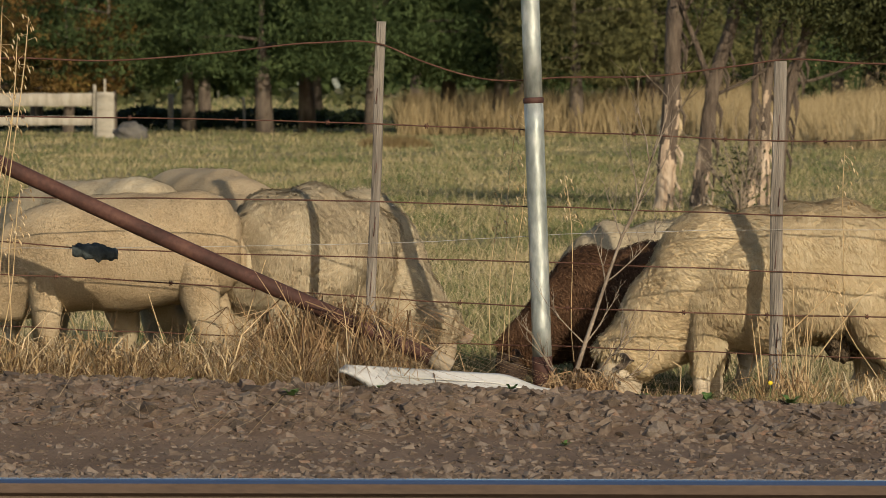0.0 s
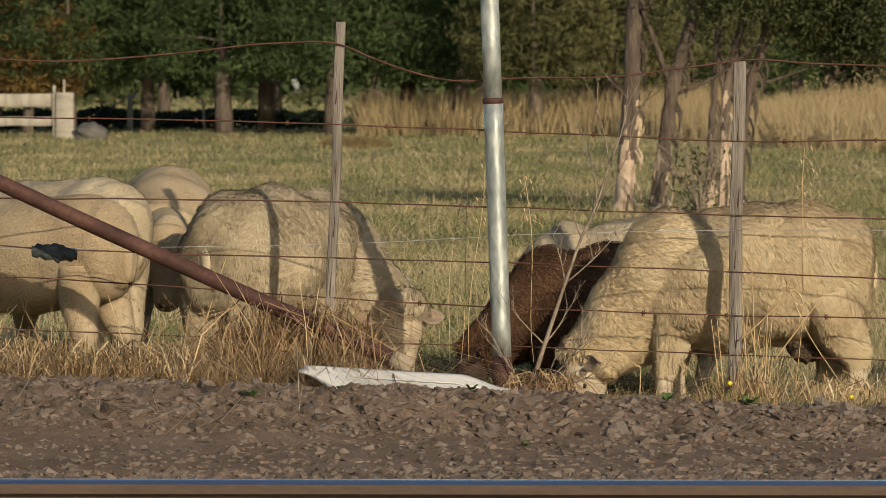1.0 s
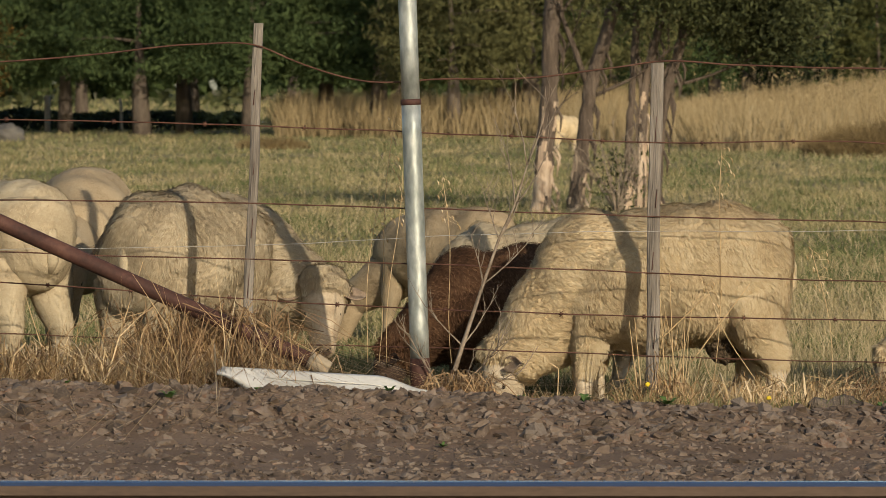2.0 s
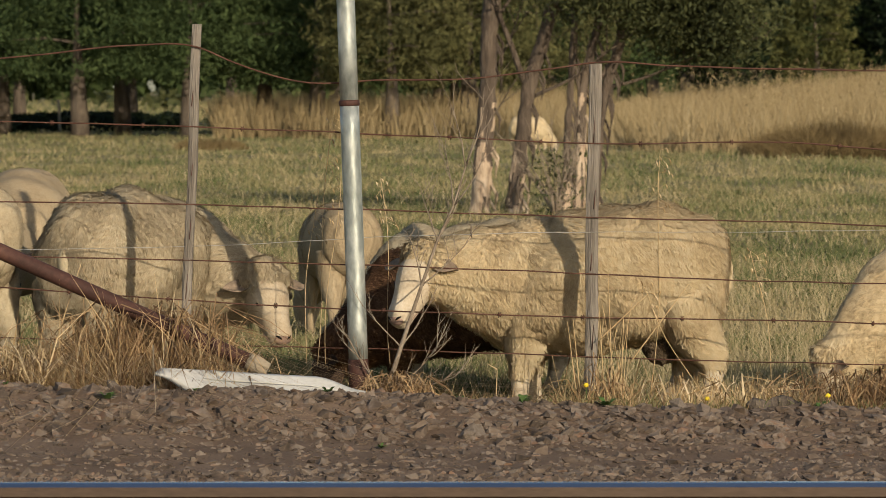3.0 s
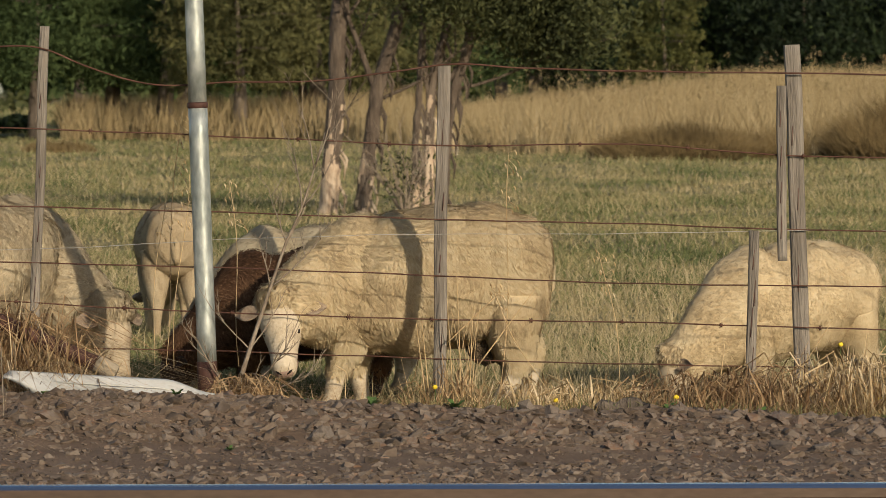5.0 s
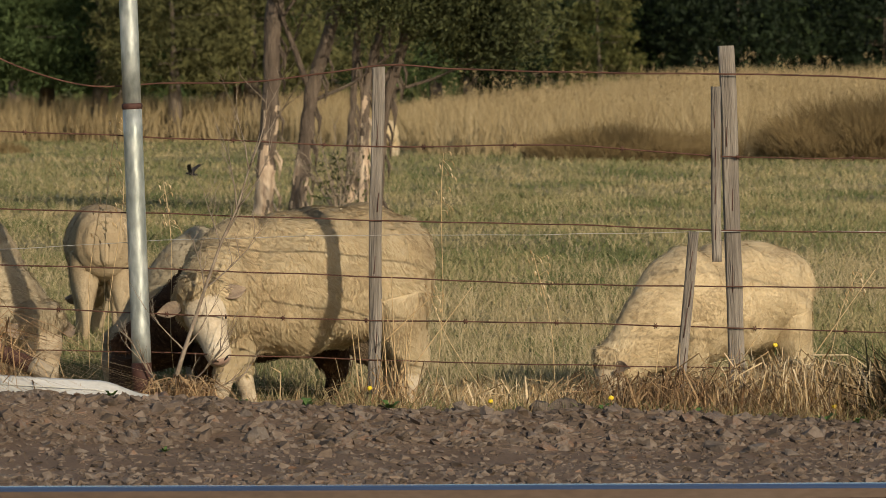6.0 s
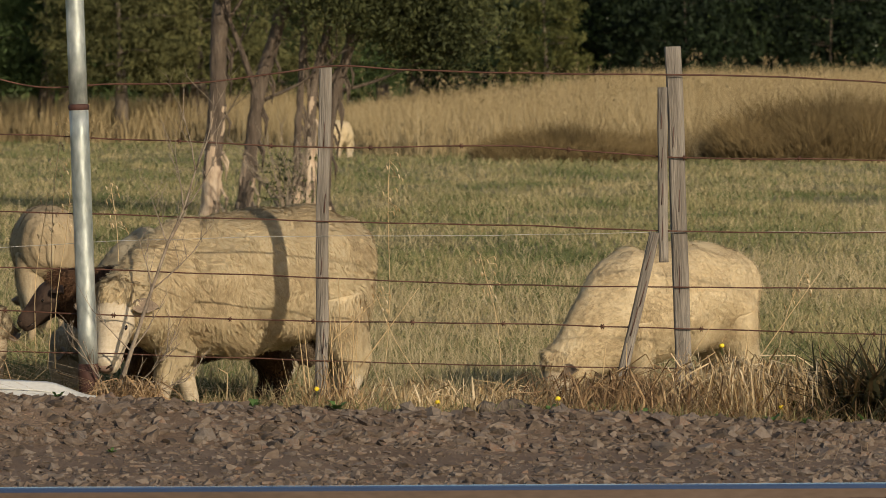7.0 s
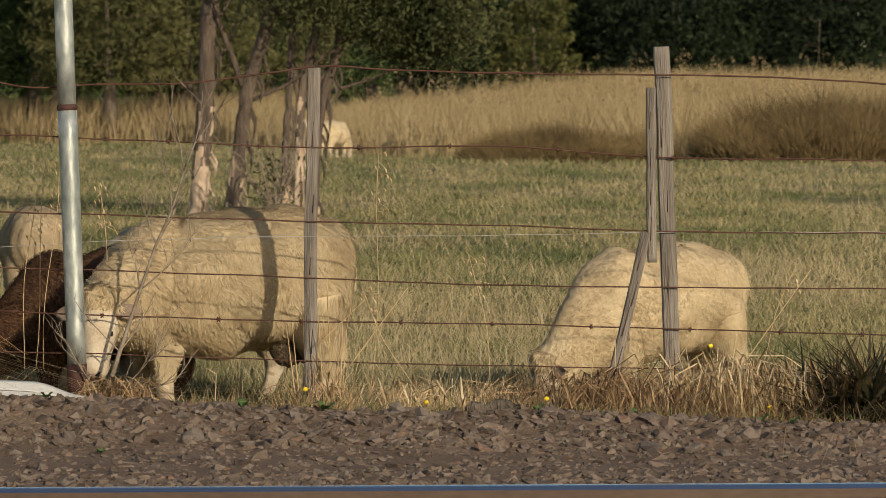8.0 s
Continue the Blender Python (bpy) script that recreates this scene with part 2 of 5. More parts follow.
def loft(keys, n, sides, lump=0.0, curl=0.0, seed=0.0, flat=0.0):
    """A body along x. Key rows: x, centre z, half width, half height (and centre y)."""
    rows = spline(keys, n)
    verts, faces = [], []
    for row in rows:
        x, z, w, h = row[:4]
        y = row[4] if len(row) > 4 else 0
        w, h = max(w, 0.002), max(h, 0.002)
        for j in range(sides):
            t = 2 * math.pi * j / sides
            c, s = math.cos(t), math.sin(t)
            hh = h * (1 - flat if s < 0 else 1)
            p = Vector((x, y + w * c, z + hh * s))
            if lump or curl:
                q = Vector((p.x * 7 + seed, p.y * 7, p.z * 7))
                d = lump * noise.noise(q)
                if curl:
                    bend = 2.2 * noise.noise(p * 9 + Vector((seed, 0, 0)))
                    q2 = Vector((p.x * 24 + bend + seed, p.y * 24 - bend, p.z * 44 + bend))
                    d += curl * (1 - 2.4 * abs(noise.noise(q2))) + curl * 0.45 * noise.noise(p * 80)
                p = p + Vector((0.25 * (1 if x > 0 else -1) * d, c * d, s * d))
            verts.append(p)
    for i in range(n - 1):
        for j in range(sides):
            k = (j + 1) % sides
            faces.append((i * sides + j, (i + 1) * sides + j, (i + 1) * sides + k, i * sides + k))
    faces.append(tuple(range(sides)))
    faces.append(tuple(range(n * sides - 1, (n - 1) * sides - 1, -1)))
    return verts, faces


def ball(c, r, seg=12, rings=8, lump=0.0, seed=0.0):
    verts, faces = [], []
    for i in range(rings + 1):
        a = math.pi * i / rings
        for j in range(seg):
            t = 2 * math.pi * j / seg
            d = Vector((math.sin(a) * math.cos(t), math.sin(a) * math.sin(t), math.cos(a)))
            k = 1 + lump * noise.noise(d * 2.2 + Vector((seed, seed, 0)))
            verts.append(Vector(c) + Vector((d.x * r[0], d.y * r[1], d.z * r[2])) * k)
    for i in range(rings):
        for j in range(seg):
            k = (j + 1) % seg
            faces.append((i * seg + j, (i + 1) * seg + j, (i + 1) * seg + k, i * seg + k))
    return verts, faces


def plank(size, bevel=0.004, wobble=0.0, seed=0.0, cuts=14):
    """An upright timber, its foot at the origin, with worn edges and a slight warp."""
    w, d, h = size[0] / 2, size[1] / 2, size[2]
    b = min(bevel, w * 0.6, d * 0.6)
    ring = [(-w + b, -d), (w - b, -d), (w, -d + b), (w, d - b), (w - b, d), (-w + b, d), (-w, d - b), (-w, -d + b)]
    verts, faces = [], []
    for i in range(cuts + 1):
        z = h * i / cuts
        ox = wobble * noise.noise(Vector((seed, 0, z * 2.3)))
        oy = wobble * noise.noise(Vector((seed, 9, z * 2.3)))
        for x, y in ring:
            k = 1 + 0.07 * noise.noise(Vector((x * 60 + seed, y * 60, z * 9)))
            verts.append(Vector((x * k + ox, y * k + oy, z)))
    for i in range(cuts):
        for j in range(8):
            k = (j + 1) % 8
            faces.append((i * 8 + j, i * 8 + k, (i + 1) * 8 + k, (i + 1) * 8 + j))
    faces.append(tuple(range(7, -1, -1)))
    faces.append(tuple(range(cuts * 8, cuts * 8 + 8)))
    return verts, faces


def foliage(rng, pts, size, aspect=2.2):
    """Small leaf sprays as quads at random turns: verts and quads."""
    n = len(pts)
    a = rng.normal(0, 1, (n, 3))
    a /= np.linalg.norm(a, axis=1)[:, None]
    b = rng.normal(0, 1, (n, 3))
    b = np.cross(a, b)
    b /= np.linalg.norm(b, axis=1)[:, None]
    s = (size * (0.6 + 0.8 * rng.random(n)))[:, None]
    v = np.stack([pts - a * s, pts + b * s / aspect, pts + a * s, pts - b * s / aspect], 1).reshape(-1, 3)
    return v, np.arange(n * 4).reshape(-1, 4)


# ---- ground ----
def smooth01(v, a, b):
    t = min(max((v - a) / (b - a), 0.0), 1.0)
    return t * t * (3 - 2 * t)


def height(x, y):
    """The ground's height: track bed, gravel bank, fence line that falls to +x, paddock, and a far rise."""
    near = smooth01(y, 15.6, 17.0) * (1 - smooth01(y, 21, 34))
    z = -0.022 * max(min(x, 4.0), -4.0) * near
    z += (0.115 - 0.013 * max(min(x, 3.5), -3.5)) * math.exp(-((y - 17.32) / 0.42) ** 2)
    z -= 0.008 * smooth01(y, 17.3, 18.2) * (1 - smooth01(y, 19, 30))
    z -= 0.05 * math.exp(-((y - 13.6) / 0.7) ** 2)
    z += 0.65 * smooth01(x, 1.0, 12.0) * smooth01(y, 88, 125)
    if 14.5 < y < 34:
        z += 0.018 * noise.noise(Vector((x * 1.7, y * 1.7, 0))) + 0.01 * noise.noise(Vector((x * 5, y * 5, 3)))
    if y > 24:
        z += 0.05 * noise.noise(Vector((x * 0.2, y * 0.2, 7)))
    return z


def grid(name, xs, ys, material):
    verts = [(x, y, height(x, y)) for y in ys for x in xs]
    n = len(xs)
    faces = [(j * n + i, j * n + i + 1, (j + 1) * n + i + 1, (j + 1) * n + i) for j in range(len(ys) - 1) for i in range(n - 1)]
    return mesh(name, verts, faces, material)


xs = [-1500, -600, -250, -120, -60, -40, -30] + [-25 + 0.6 * i for i in range(34)] + [-4.6 + 0.08 * i for i in range(116)] + [5.2 + 0.6 * i for i in range(34)] + [30, 40, 60, 120, 250, 600, 1500]
ys = [-1500, -400, -100, -30, -8, 0, 6, 10, 12, 13] + [13.4 + 0.07 * i for i in range(100)] + [20.6 + 0.5 * i for i in range(30)] + \
     [36 + 1.1 * i for i in range(95)] + [145, 160, 175, 220, 300, 500, 900, 1800]
ground_me = grid("ground", xs, ys, M["ground"])
ground_me.materials.append(M["dirt"])
for p in ground_me.polygons:
    if p.center.y < 17.45:
        p.material_index = 1
ground = tagged(new("ground", ground_me), "brown dirt track verge running into a dry grazed paddock", "ground", kind="structure")


# ---- rail ----
def make_rail():
    prof = [(-0.065, 0), (0.065, 0), (0.065, 0.012), (0.012, 0.03), (0.009, 0.10), (0.035, 0.112), (0.036, 0.138), (0.030, 0.147), (0.018, 0.15)]
    prof += [(-x, z) for x, z in reversed(prof[3:])] + [(-0.065, 0.012)]
    n = len(prof)
    steps = [-60 + 2 * i for i in range(61)]
    verts = [(x, p[0], p[1]) for x in steps for p in prof]
    faces = [(i * n + j, (i + 1) * n + j, (i + 1) * n + (j + 1) % n, i * n + (j + 1) % n) for i in range(60) for j in range(n)]
    faces += [tuple(range(n)), tuple(range(61 * n - 1, 60 * n - 1, -1))]
    me = mesh("rail", verts, faces, M["rail_side"], smooth=False)
    me.materials.append(M["rail_top"])
    for p in me.polygons:
        if p.center.z > 0.139:
            p.material_index = 1
    ob = new("railway_rail", me)
    ob.matrix_basis = pose(0, 13.95, -0.05)
    return tagged(ob, "steel railway rail with polished head and rusty side", "rail", kind="structure")


make_rail()


# ---- sheep ----
BODY = ((-0.50, 0.52, 0.02, 0.02), (-0.49, 0.52, 0.085, 0.10), (-0.455, 0.522, 0.145, 0.168), (-0.38, 0.524, 0.20, 0.218), (-0.25, 0.518, 0.235, 0.250), (-0.08, 0.508, 0.25, 0.262),
        (0.08, 0.488, 0.245, 0.260), (0.20, 0.465, 0.225, 0.235), (0.30, 0.447, 0.19, 0.20), (0.38, 0.437, 0.14, 0.15), (0.43, 0.43, 0.08, 0.09), (0.45, 0.43, 0.01, 0.01))
SHORN = ((-0.50, 0.56, 0.01, 0.01), (-0.494, 0.56, 0.06, 0.075), (-0.465, 0.56, 0.118, 0.142), (-0.37, 0.555, 0.17, 0.20), (-0.2, 0.545, 0.185, 0.215),
         (0.0, 0.535, 0.195, 0.22), (0.15, 0.525, 0.185, 0.215), (0.27, 0.52, 0.16, 0.195), (0.37, 0.51, 0.12, 0.15), (0.43, 0.505, 0.075, 0.09), (0.45, 0.50, 0.01, 0.01))
NECK = ((-0.26, 0.0, 0.06, 0.06), (-0.20, 0.0, 0.16, 0.18), (-0.08, 0.0, 0.20, 0.235), (0.06, -0.005, 0.185, 0.225), (0.18, -0.01, 0.155, 0.19), (0.30, -0.005, 0.125, 0.15), (0.38, 0, 0.105, 0.122), (0.44, 0, 0.085, 0.095), (0.475, 0, 0.03, 0.03))
NECK_SHORN = ((-0.26, 0.0, 0.04, 0.04), (-0.20, 0.0, 0.12, 0.13), (-0.08, 0.0, 0.15, 0.185), (0.06, -0.005, 0.13, 0.17), (0.18, -0.01, 0.105, 0.138), (0.30, -0.005, 0.085, 0.11), (0.38, 0, 0.072, 0.092), (0.44, 0, 0.06, 0.075), (0.475, 0, 0.03, 0.03))
HEAD = ((-0.09, 0.0, 0.01, 0.01), (-0.075, 0.0, 0.055, 0.06), (-0.02, 0.0, 0.078, 0.088), (0.03, 0.002, 0.079, 0.086), (0.07, -0.004, 0.069, 0.076), (0.11, -0.014, 0.056, 0.066),
        (0.155, -0.022, 0.048, 0.055), (0.19, -0.027, 0.044, 0.047), (0.212, -0.029, 0.030, 0.032), (0.222, -0.029, 0.006, 0.006))
BASE_X, BASE_Z, REACH = 0.24, 0.485, 0.42
meshes = {}


def ear_mesh(material):
    v, f = [], []
    for i in range(7):
        s = i / 6
        w = 0.034 * math.sin(math.pi * min(0.15 + 0.85 * s, 1.0)) + 0.004
        for j in range(5):
            t = -1 + 0.5 * j
            v.append(Vector((t * w, 0.125 * s, -0.018 * (1 - t * t) - 0.02 * s)))
            v.append(Vector((t * w, 0.125 * s, -0.018 * (1 - t * t) - 0.02 * s + 0.006)))
    for i in range(6):
        for j in range(4):
            a = i * 10 + j * 2
            f.append((a, a + 10, a + 12, a + 2))
            f.append((a + 1, a + 3, a + 13, a + 11))
        f.append((i * 10, i * 10 + 1, i * 10 + 11, i * 10 + 10))
        f.append((i * 10 + 8, i * 10 + 18, i * 10 + 19, i * 10 + 9))
    return mesh("ear", v, f, material)


def leg_mesh(front, wool, lower, h=0.40, thick=1.0):
    """A leg that hangs from its hip at the origin, hoof down."""
    if front:
        keys = [(0.05, 0.0, 0.088), (-0.07, 0.0, 0.082), (-0.15, 0.003, 0.066), (-0.20, 0.005, 0.047), (-0.24, 0.007, 0.039), (-0.30, 0.004, 0.031), (-0.35, 0.004, 0.029), (-0.375, 0.012, 0.033)]
    else:
        keys = [(0.08, 0.02, 0.112), (-0.04, 0.0, 0.106), (-0.12, -0.025, 0.084), (-0.18, -0.045, 0.063), (-0.23, -0.047, 0.046), (-0.28, -0.034, 0.034), (-0.34, -0.018, 0.030), (-0.375, -0.004, 0.033)]
    rows = spline([(-z, x, r) for z, x, r in keys], 30)
    k = h / 0.40
    path = [(x, 0, -s * k) for s, x, r in rows]
    rad = [r * thick * (1 + 0.008 * math.sin(i * 1.7)) for i, (s, x, r) in enumerate(rows)]
    v, f = tube(path, rad, 24, 0.16 if wool is not lower else 0.05)
    me = mesh("leg", v, f, wool)
    me.materials.append(lower)
    for p in me.polygons:
        if p.center.z < (-0.225 + 0.10 * noise.noise(p.center * 34)) * k:
            p.material_index = 1
    return me


def fleece(ob, n, material, seed, length, width, low=-9.0, lift=1.0, pull=(-0.35, 0.0, -0.8), owner=None):
    """Short wool locks that stand a little off the skin and hang down."""
    rng = np.random.default_rng(int(seed) + 900)
    me = ob.data
    use = [p for p in me.polygons if len(p.vertices) == 4 and p.center.z > low]
    c, nr, ar = np.array([p.center[:] for p in use]), np.array([p.normal[:] for p in use]), np.array([p.area for p in use])
    core = np.array([c[:, 0].mean(), c[:, 1].mean(), c[:, 2].mean()])
    if np.mean(np.sum(nr * (c - core) * [1, 1, 0.05], 1)) < 0:
        nr = -nr
    pick = rng.choice(len(c), n, p=ar / ar.sum())
    corner = np.array([[me.vertices[i].co[:] for i in p.vertices] for p in use])[pick]
    a, b = rng.random((n, 1)), rng.random((n, 1))
    base = (corner[:, 0] * (1 - a) + corner[:, 1] * a) * (1 - b) + (corner[:, 3] * (1 - a) + corner[:, 2] * a) * b + rng.normal(0, 0.002, (n, 3))
    nr = nr[pick]
    base += nr * 0.003
    wave = np.array([[noise.noise(Vector(b) * 9 + Vector((0, 0, 5))), noise.noise(Vector(b) * 9 + Vector((7, 0, 0)))] for b in base])
    down = np.column_stack([pull[0] + 1.3 * wave[:, 0], pull[1] + wave[:, 1], np.full(n, pull[2])]) + rng.normal(0, 0.22, (n, 3))
    down -= nr * np.sum(down * nr, 1)[:, None]
    d = down / np.linalg.norm(down, axis=1)[:, None] + nr * (lift * rng.uniform(0.2, 0.6, n))[:, None]
    d /= np.linalg.norm(d, axis=1)[:, None]
    side = np.cross(d, nr)
    side /= np.linalg.norm(side, axis=1)[:, None] + 1e-6
    l, w = (length * rng.uniform(0.5, 1.25, n))[:, None], (width * rng.uniform(0.6, 1.3, n))[:, None]
    v = np.stack([base, base + d * l * 0.5 + side * w, base + d * l - nr * l * 0.08, base + d * l * 0.5 - side * w], 1).reshape(-1, 3)
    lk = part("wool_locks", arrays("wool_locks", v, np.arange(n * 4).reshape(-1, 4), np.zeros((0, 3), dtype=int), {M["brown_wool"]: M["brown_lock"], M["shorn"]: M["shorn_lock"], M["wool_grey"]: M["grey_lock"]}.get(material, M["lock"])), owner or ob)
    lk["kind"] = "stuff"
    return lk


def sheep(label, wool, face, shorn=False, scale=1.0, seed=0.0, legs=0.40, lower=None, group="sheep at the fence", locks=0, lock_size=1.0, cap=1.0):
    root = new("sheep")
    root.empty_display_size = 0.1
    tagged(root, label, "sheep", group)
    lower = lower or face
    sc = lambda vv: [Vector(p) * scale for p in vv]
    n, k = (90, 84) if shorn else (210, 190) if scale > 0.78 and locks else (120, 110)
    v, f = loft(SHORN if shorn else BODY, n, k, 0.014 if shorn else 0.030, 0.0012 if shorn else 0.0036, seed)
    body = part("body", mesh("body", sc(v), f, wool), root)
    v, f = loft(NECK_SHORN if shorn else NECK, *((60, 72) if shorn else (110, 130)), 0.017, 0.0008 if shorn else 0.0034, seed + 3)
    neck = part("neck", mesh("neck", sc(v), f, wool), root)
    if locks:
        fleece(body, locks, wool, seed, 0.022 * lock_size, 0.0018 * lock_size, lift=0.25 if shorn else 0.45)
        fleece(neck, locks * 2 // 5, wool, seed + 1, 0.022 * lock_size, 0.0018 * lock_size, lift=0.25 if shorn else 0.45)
    v, f = loft(HEAD, 32, 28, 0.004, 0, seed)
    head = part("head", mesh("head", sc(v), f, face), root)
    if not shorn:
        c = Vector((-0.056, 0, 0.006))
        v, f = ball(c, (0.078 * cap, 0.090 * cap, 0.100 * cap), 44, 32, 0.16, seed)
        v = [p + (p - c).normalized() * 0.006 * (1 - 2 * abs(noise.noise(p * 60))) for p in v]
        knot = part("topknot", mesh("topknot", sc(v), f, wool), head, "woolly tuft of the forehead")
        if locks:
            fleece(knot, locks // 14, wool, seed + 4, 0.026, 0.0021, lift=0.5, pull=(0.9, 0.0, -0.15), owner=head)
    ear = ear_mesh(M["ear"] if face is not M["brown_face"] else face)
    for s in (1, -1):
        e = part("ear", ear, head, "", pose(-0.012 * scale, s * 0.080 * scale, 0.050 * scale, -8 * s, 0, 10 * s) @ Matrix.Diagonal((scale * 0.85, s * scale * 0.74, scale * 0.85, 1)))
        v, f = ball((0.064, s * 0.0625, 0.024), (0.011, 0.0058, 0.007), 10, 8)
        part("eye", mesh("eye", sc(v), f, M["eye"]), head, "dark glossy eye")
    v, f = ball((0.206, 0, -0.022), (0.019, 0.034, 0.024), 14, 10)
    part("muzzle", mesh("muzzle", sc(v), f, M["nose"] if face is not M["brown_face"] else face), head, "pinkish bare muzzle")
    for s in (1, -1):
        v, f = tube([(0.219, s * 0.010, -0.010), (0.214, s * 0.022, -0.004), (0.204, s * 0.030, -0.006)], [0.003, 0.0045, 0.002], 6)
        part("nostril", mesh("nostril", sc(v), f, M["eye"]), head, "dark nostril")
    v, f = tube([(0.150, -0.049, -0.046), (0.190, -0.040, -0.047), (0.214, -0.016, -0.046), (0.214, 0.016, -0.046), (0.190, 0.040, -0.047), (0.150, 0.049, -0.046)], 0.0026, 6)
    part("mouth", mesh("mouth", sc(v), f, M["nose"] if face is not M["brown_face"] else M["eye"]), head, "closed mouth line")
    made = []
    for fr in (True, False):
        me = leg_mesh(fr, wool, lower, legs, 0.74 if shorn else 1.0)
        for p in me.vertices:
            p.co *= scale
        hf = mesh("hoof", *joined(*[(sc(tube([(0.012 if fr else -0.002, s * 0.013, -0.372 * legs / 0.4), (0.02 if fr else 0.006, s * 0.015, -0.402 * legs / 0.4)], [0.017, 0.022], 8)[0]),
                                     tube([(0, 0, 0), (0, 0, 1)], [1, 1], 8)[1]) for s in (1, -1)]), M["hoof"])
        first = None
        for s in (1, -1):
            leg = part("leg", me, root, "", pose((0.25 if fr else -0.345) * scale, s * 0.10 * scale, legs * scale))
            part("hoof", hf, leg, "split dusty hoof")
            if locks and first is None:
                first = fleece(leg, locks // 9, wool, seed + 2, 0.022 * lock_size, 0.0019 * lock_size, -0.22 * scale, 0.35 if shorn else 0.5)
            elif locks:
                part("wool_locks", first.data, leg)["kind"] = "stuff"
            made.append(leg)
    v, f = tube([(-0.43, 0, 0.62), (-0.465, 0, 0.60), (-0.487, 0, 0.54), (-0.49, 0, 0.47), (-0.475, 0, 0.43)], [0.03, 0.032, 0.03, 0.022, 0.01], 12, 0.3)
    part("tail", mesh("tail", sc(v), f, wool), root)
    return {"root": root, "neck": neck, "head": head, "legs": made, "scale": scale}


def neck_head(s, rows):
    """Rows: t, neck down, neck turn, head down, head turn, head roll (degrees, in the sheep's space; turn to its left is positive)."""
    k = s["scale"]
    nk, hd = [], []
    for t, nd, ny, hdn, hy, hr in rows:
        m = pose(BASE_X * k, 0, BASE_Z * k, 0, nd, ny)
        tip = m @ Vector((REACH * k, 0, 0))
        nk.append((t, m))
        hd.append((t, pose(*tip, hr, hdn, hy) @ pose(0.04 * k, 0, 0)))
    walk(s["neck"], nk)
    walk(s["head"], hd)


def going(s, rows):
    """Rows: t, x, y, heading (0 faces +x, 90 away from the track)."""
    walk(s["root"], [(t, pose(x, y, height(x, y) - 0.01, 0, 0, h)) for t, x, y, h in rows])


def stepping(s, rows):
    """Rows: t and the forward swing of the four legs (front left, front right, hind left, hind right) in degrees."""
    k = s["scale"]
    for i, leg in enumerate(s["legs"]):
        at = leg.location.copy()
        walk(leg, [(r[0], pose(at.x, at.y, at.z, 0, -r[1 + i], 0)) for r in rows])


A = sheep("cream woolly sheep grazing close behind the fence", M["wool"], M["face"], scale=1.0, seed=1, legs=0.37, locks=72000)
B = sheep("greyish woolly sheep with lowered head beside a dropper", M["wool_grey"], M["cream_face"], scale=1.03, seed=5, legs=0.37, locks=60000, cap=1.12)
C = sheep("tan freshly shorn sheep walking along the fence", M["shorn"], M["shorn"], True, 0.98, 9, 0.42, locks=20000, lock_size=0.5)
D = sheep("pale shorn sheep standing behind the others with hanging head", M["shorn"], M["shorn"], True, 1.10, 13, 0.42, locks=8000, lock_size=0.5)
K = sheep("cream sheep with short fleece seen from behind", M["wool_grey"], M["face"], True, 1.05, 17, 0.40, locks=10000, lock_size=0.75)
E = sheep("dark brown woolly sheep grazing beside the steel pole", M["brown_wool"], M["brown_face"], scale=0.78, seed=21, legs=0.36, locks=18000)
F = sheep("dusty cream woolly sheep standing behind the cream one", M["wool_grey"], M["face"], scale=0.88, seed=25, legs=0.37, locks=11000)
G = sheep("pale lean shorn sheep grazing in the paddock", M["shorn"], M["shorn"], True, 0.85, 29, 0.42, locks=12000, lock_size=0.7)
H = sheep("short-fleeced cream sheep grazing among dry grass", M["wool"], M["cream_face"], scale=0.83, seed=33, legs=0.37, locks=34000, lock_size=0.6)
# lump between the hind legs, its shade painted in as dark brown
v, f = ball((-0.245, 0.02, 0.265), (0.062, 0.06, 0.085), 26, 20, 0.3, 4)
part("groin_lump", mesh("groin_lump", v, f, M["shaded_wool"]), A["root"], "hanging lump at the groin, shade put into its brown")
W = sheep("white sheep far off before the tall grass", M["wool"], M["face"], scale=0.85, seed=37, group="sheep in the paddock")

# ---- fence ----


def timber(name, label, foot, top, w, d, seed, group="fence droppers"):
    """A weathered upright from foot to top."""
    foot, top = Vector(foot), Vector(top)
    root = new(name)
    q = Vector((0, 0, 1)).rotation_difference(top - foot).to_matrix().to_4x4()
    root.matrix_basis = Matrix.Translation(foot) @ q
    h = (top - foot).length
    v, f = plank((w, d, h), 0.004, 0.006, seed, 24)
    part("upright", mesh("upright", v, f, M["post"]), root)
    rnd = random.Random(int(seed * 7))
    for i in range(4):
        z = h * (0.12 + 0.2 * i + 0.05 * rnd.random())
        x = w * (rnd.random() - 0.5) * 0.5
        v, f = tube([(x, -d / 2 - 0.001, z), (x + 0.004, -d / 2 - 0.001, z + 0.05 + 0.06 * rnd.random())], [0.0022, 0.0012], 5)
        part("crack", mesh("crack", v, f, M["rust"]), root, "dark split in the grain")
    return tagged(root, label, "fence post", group)


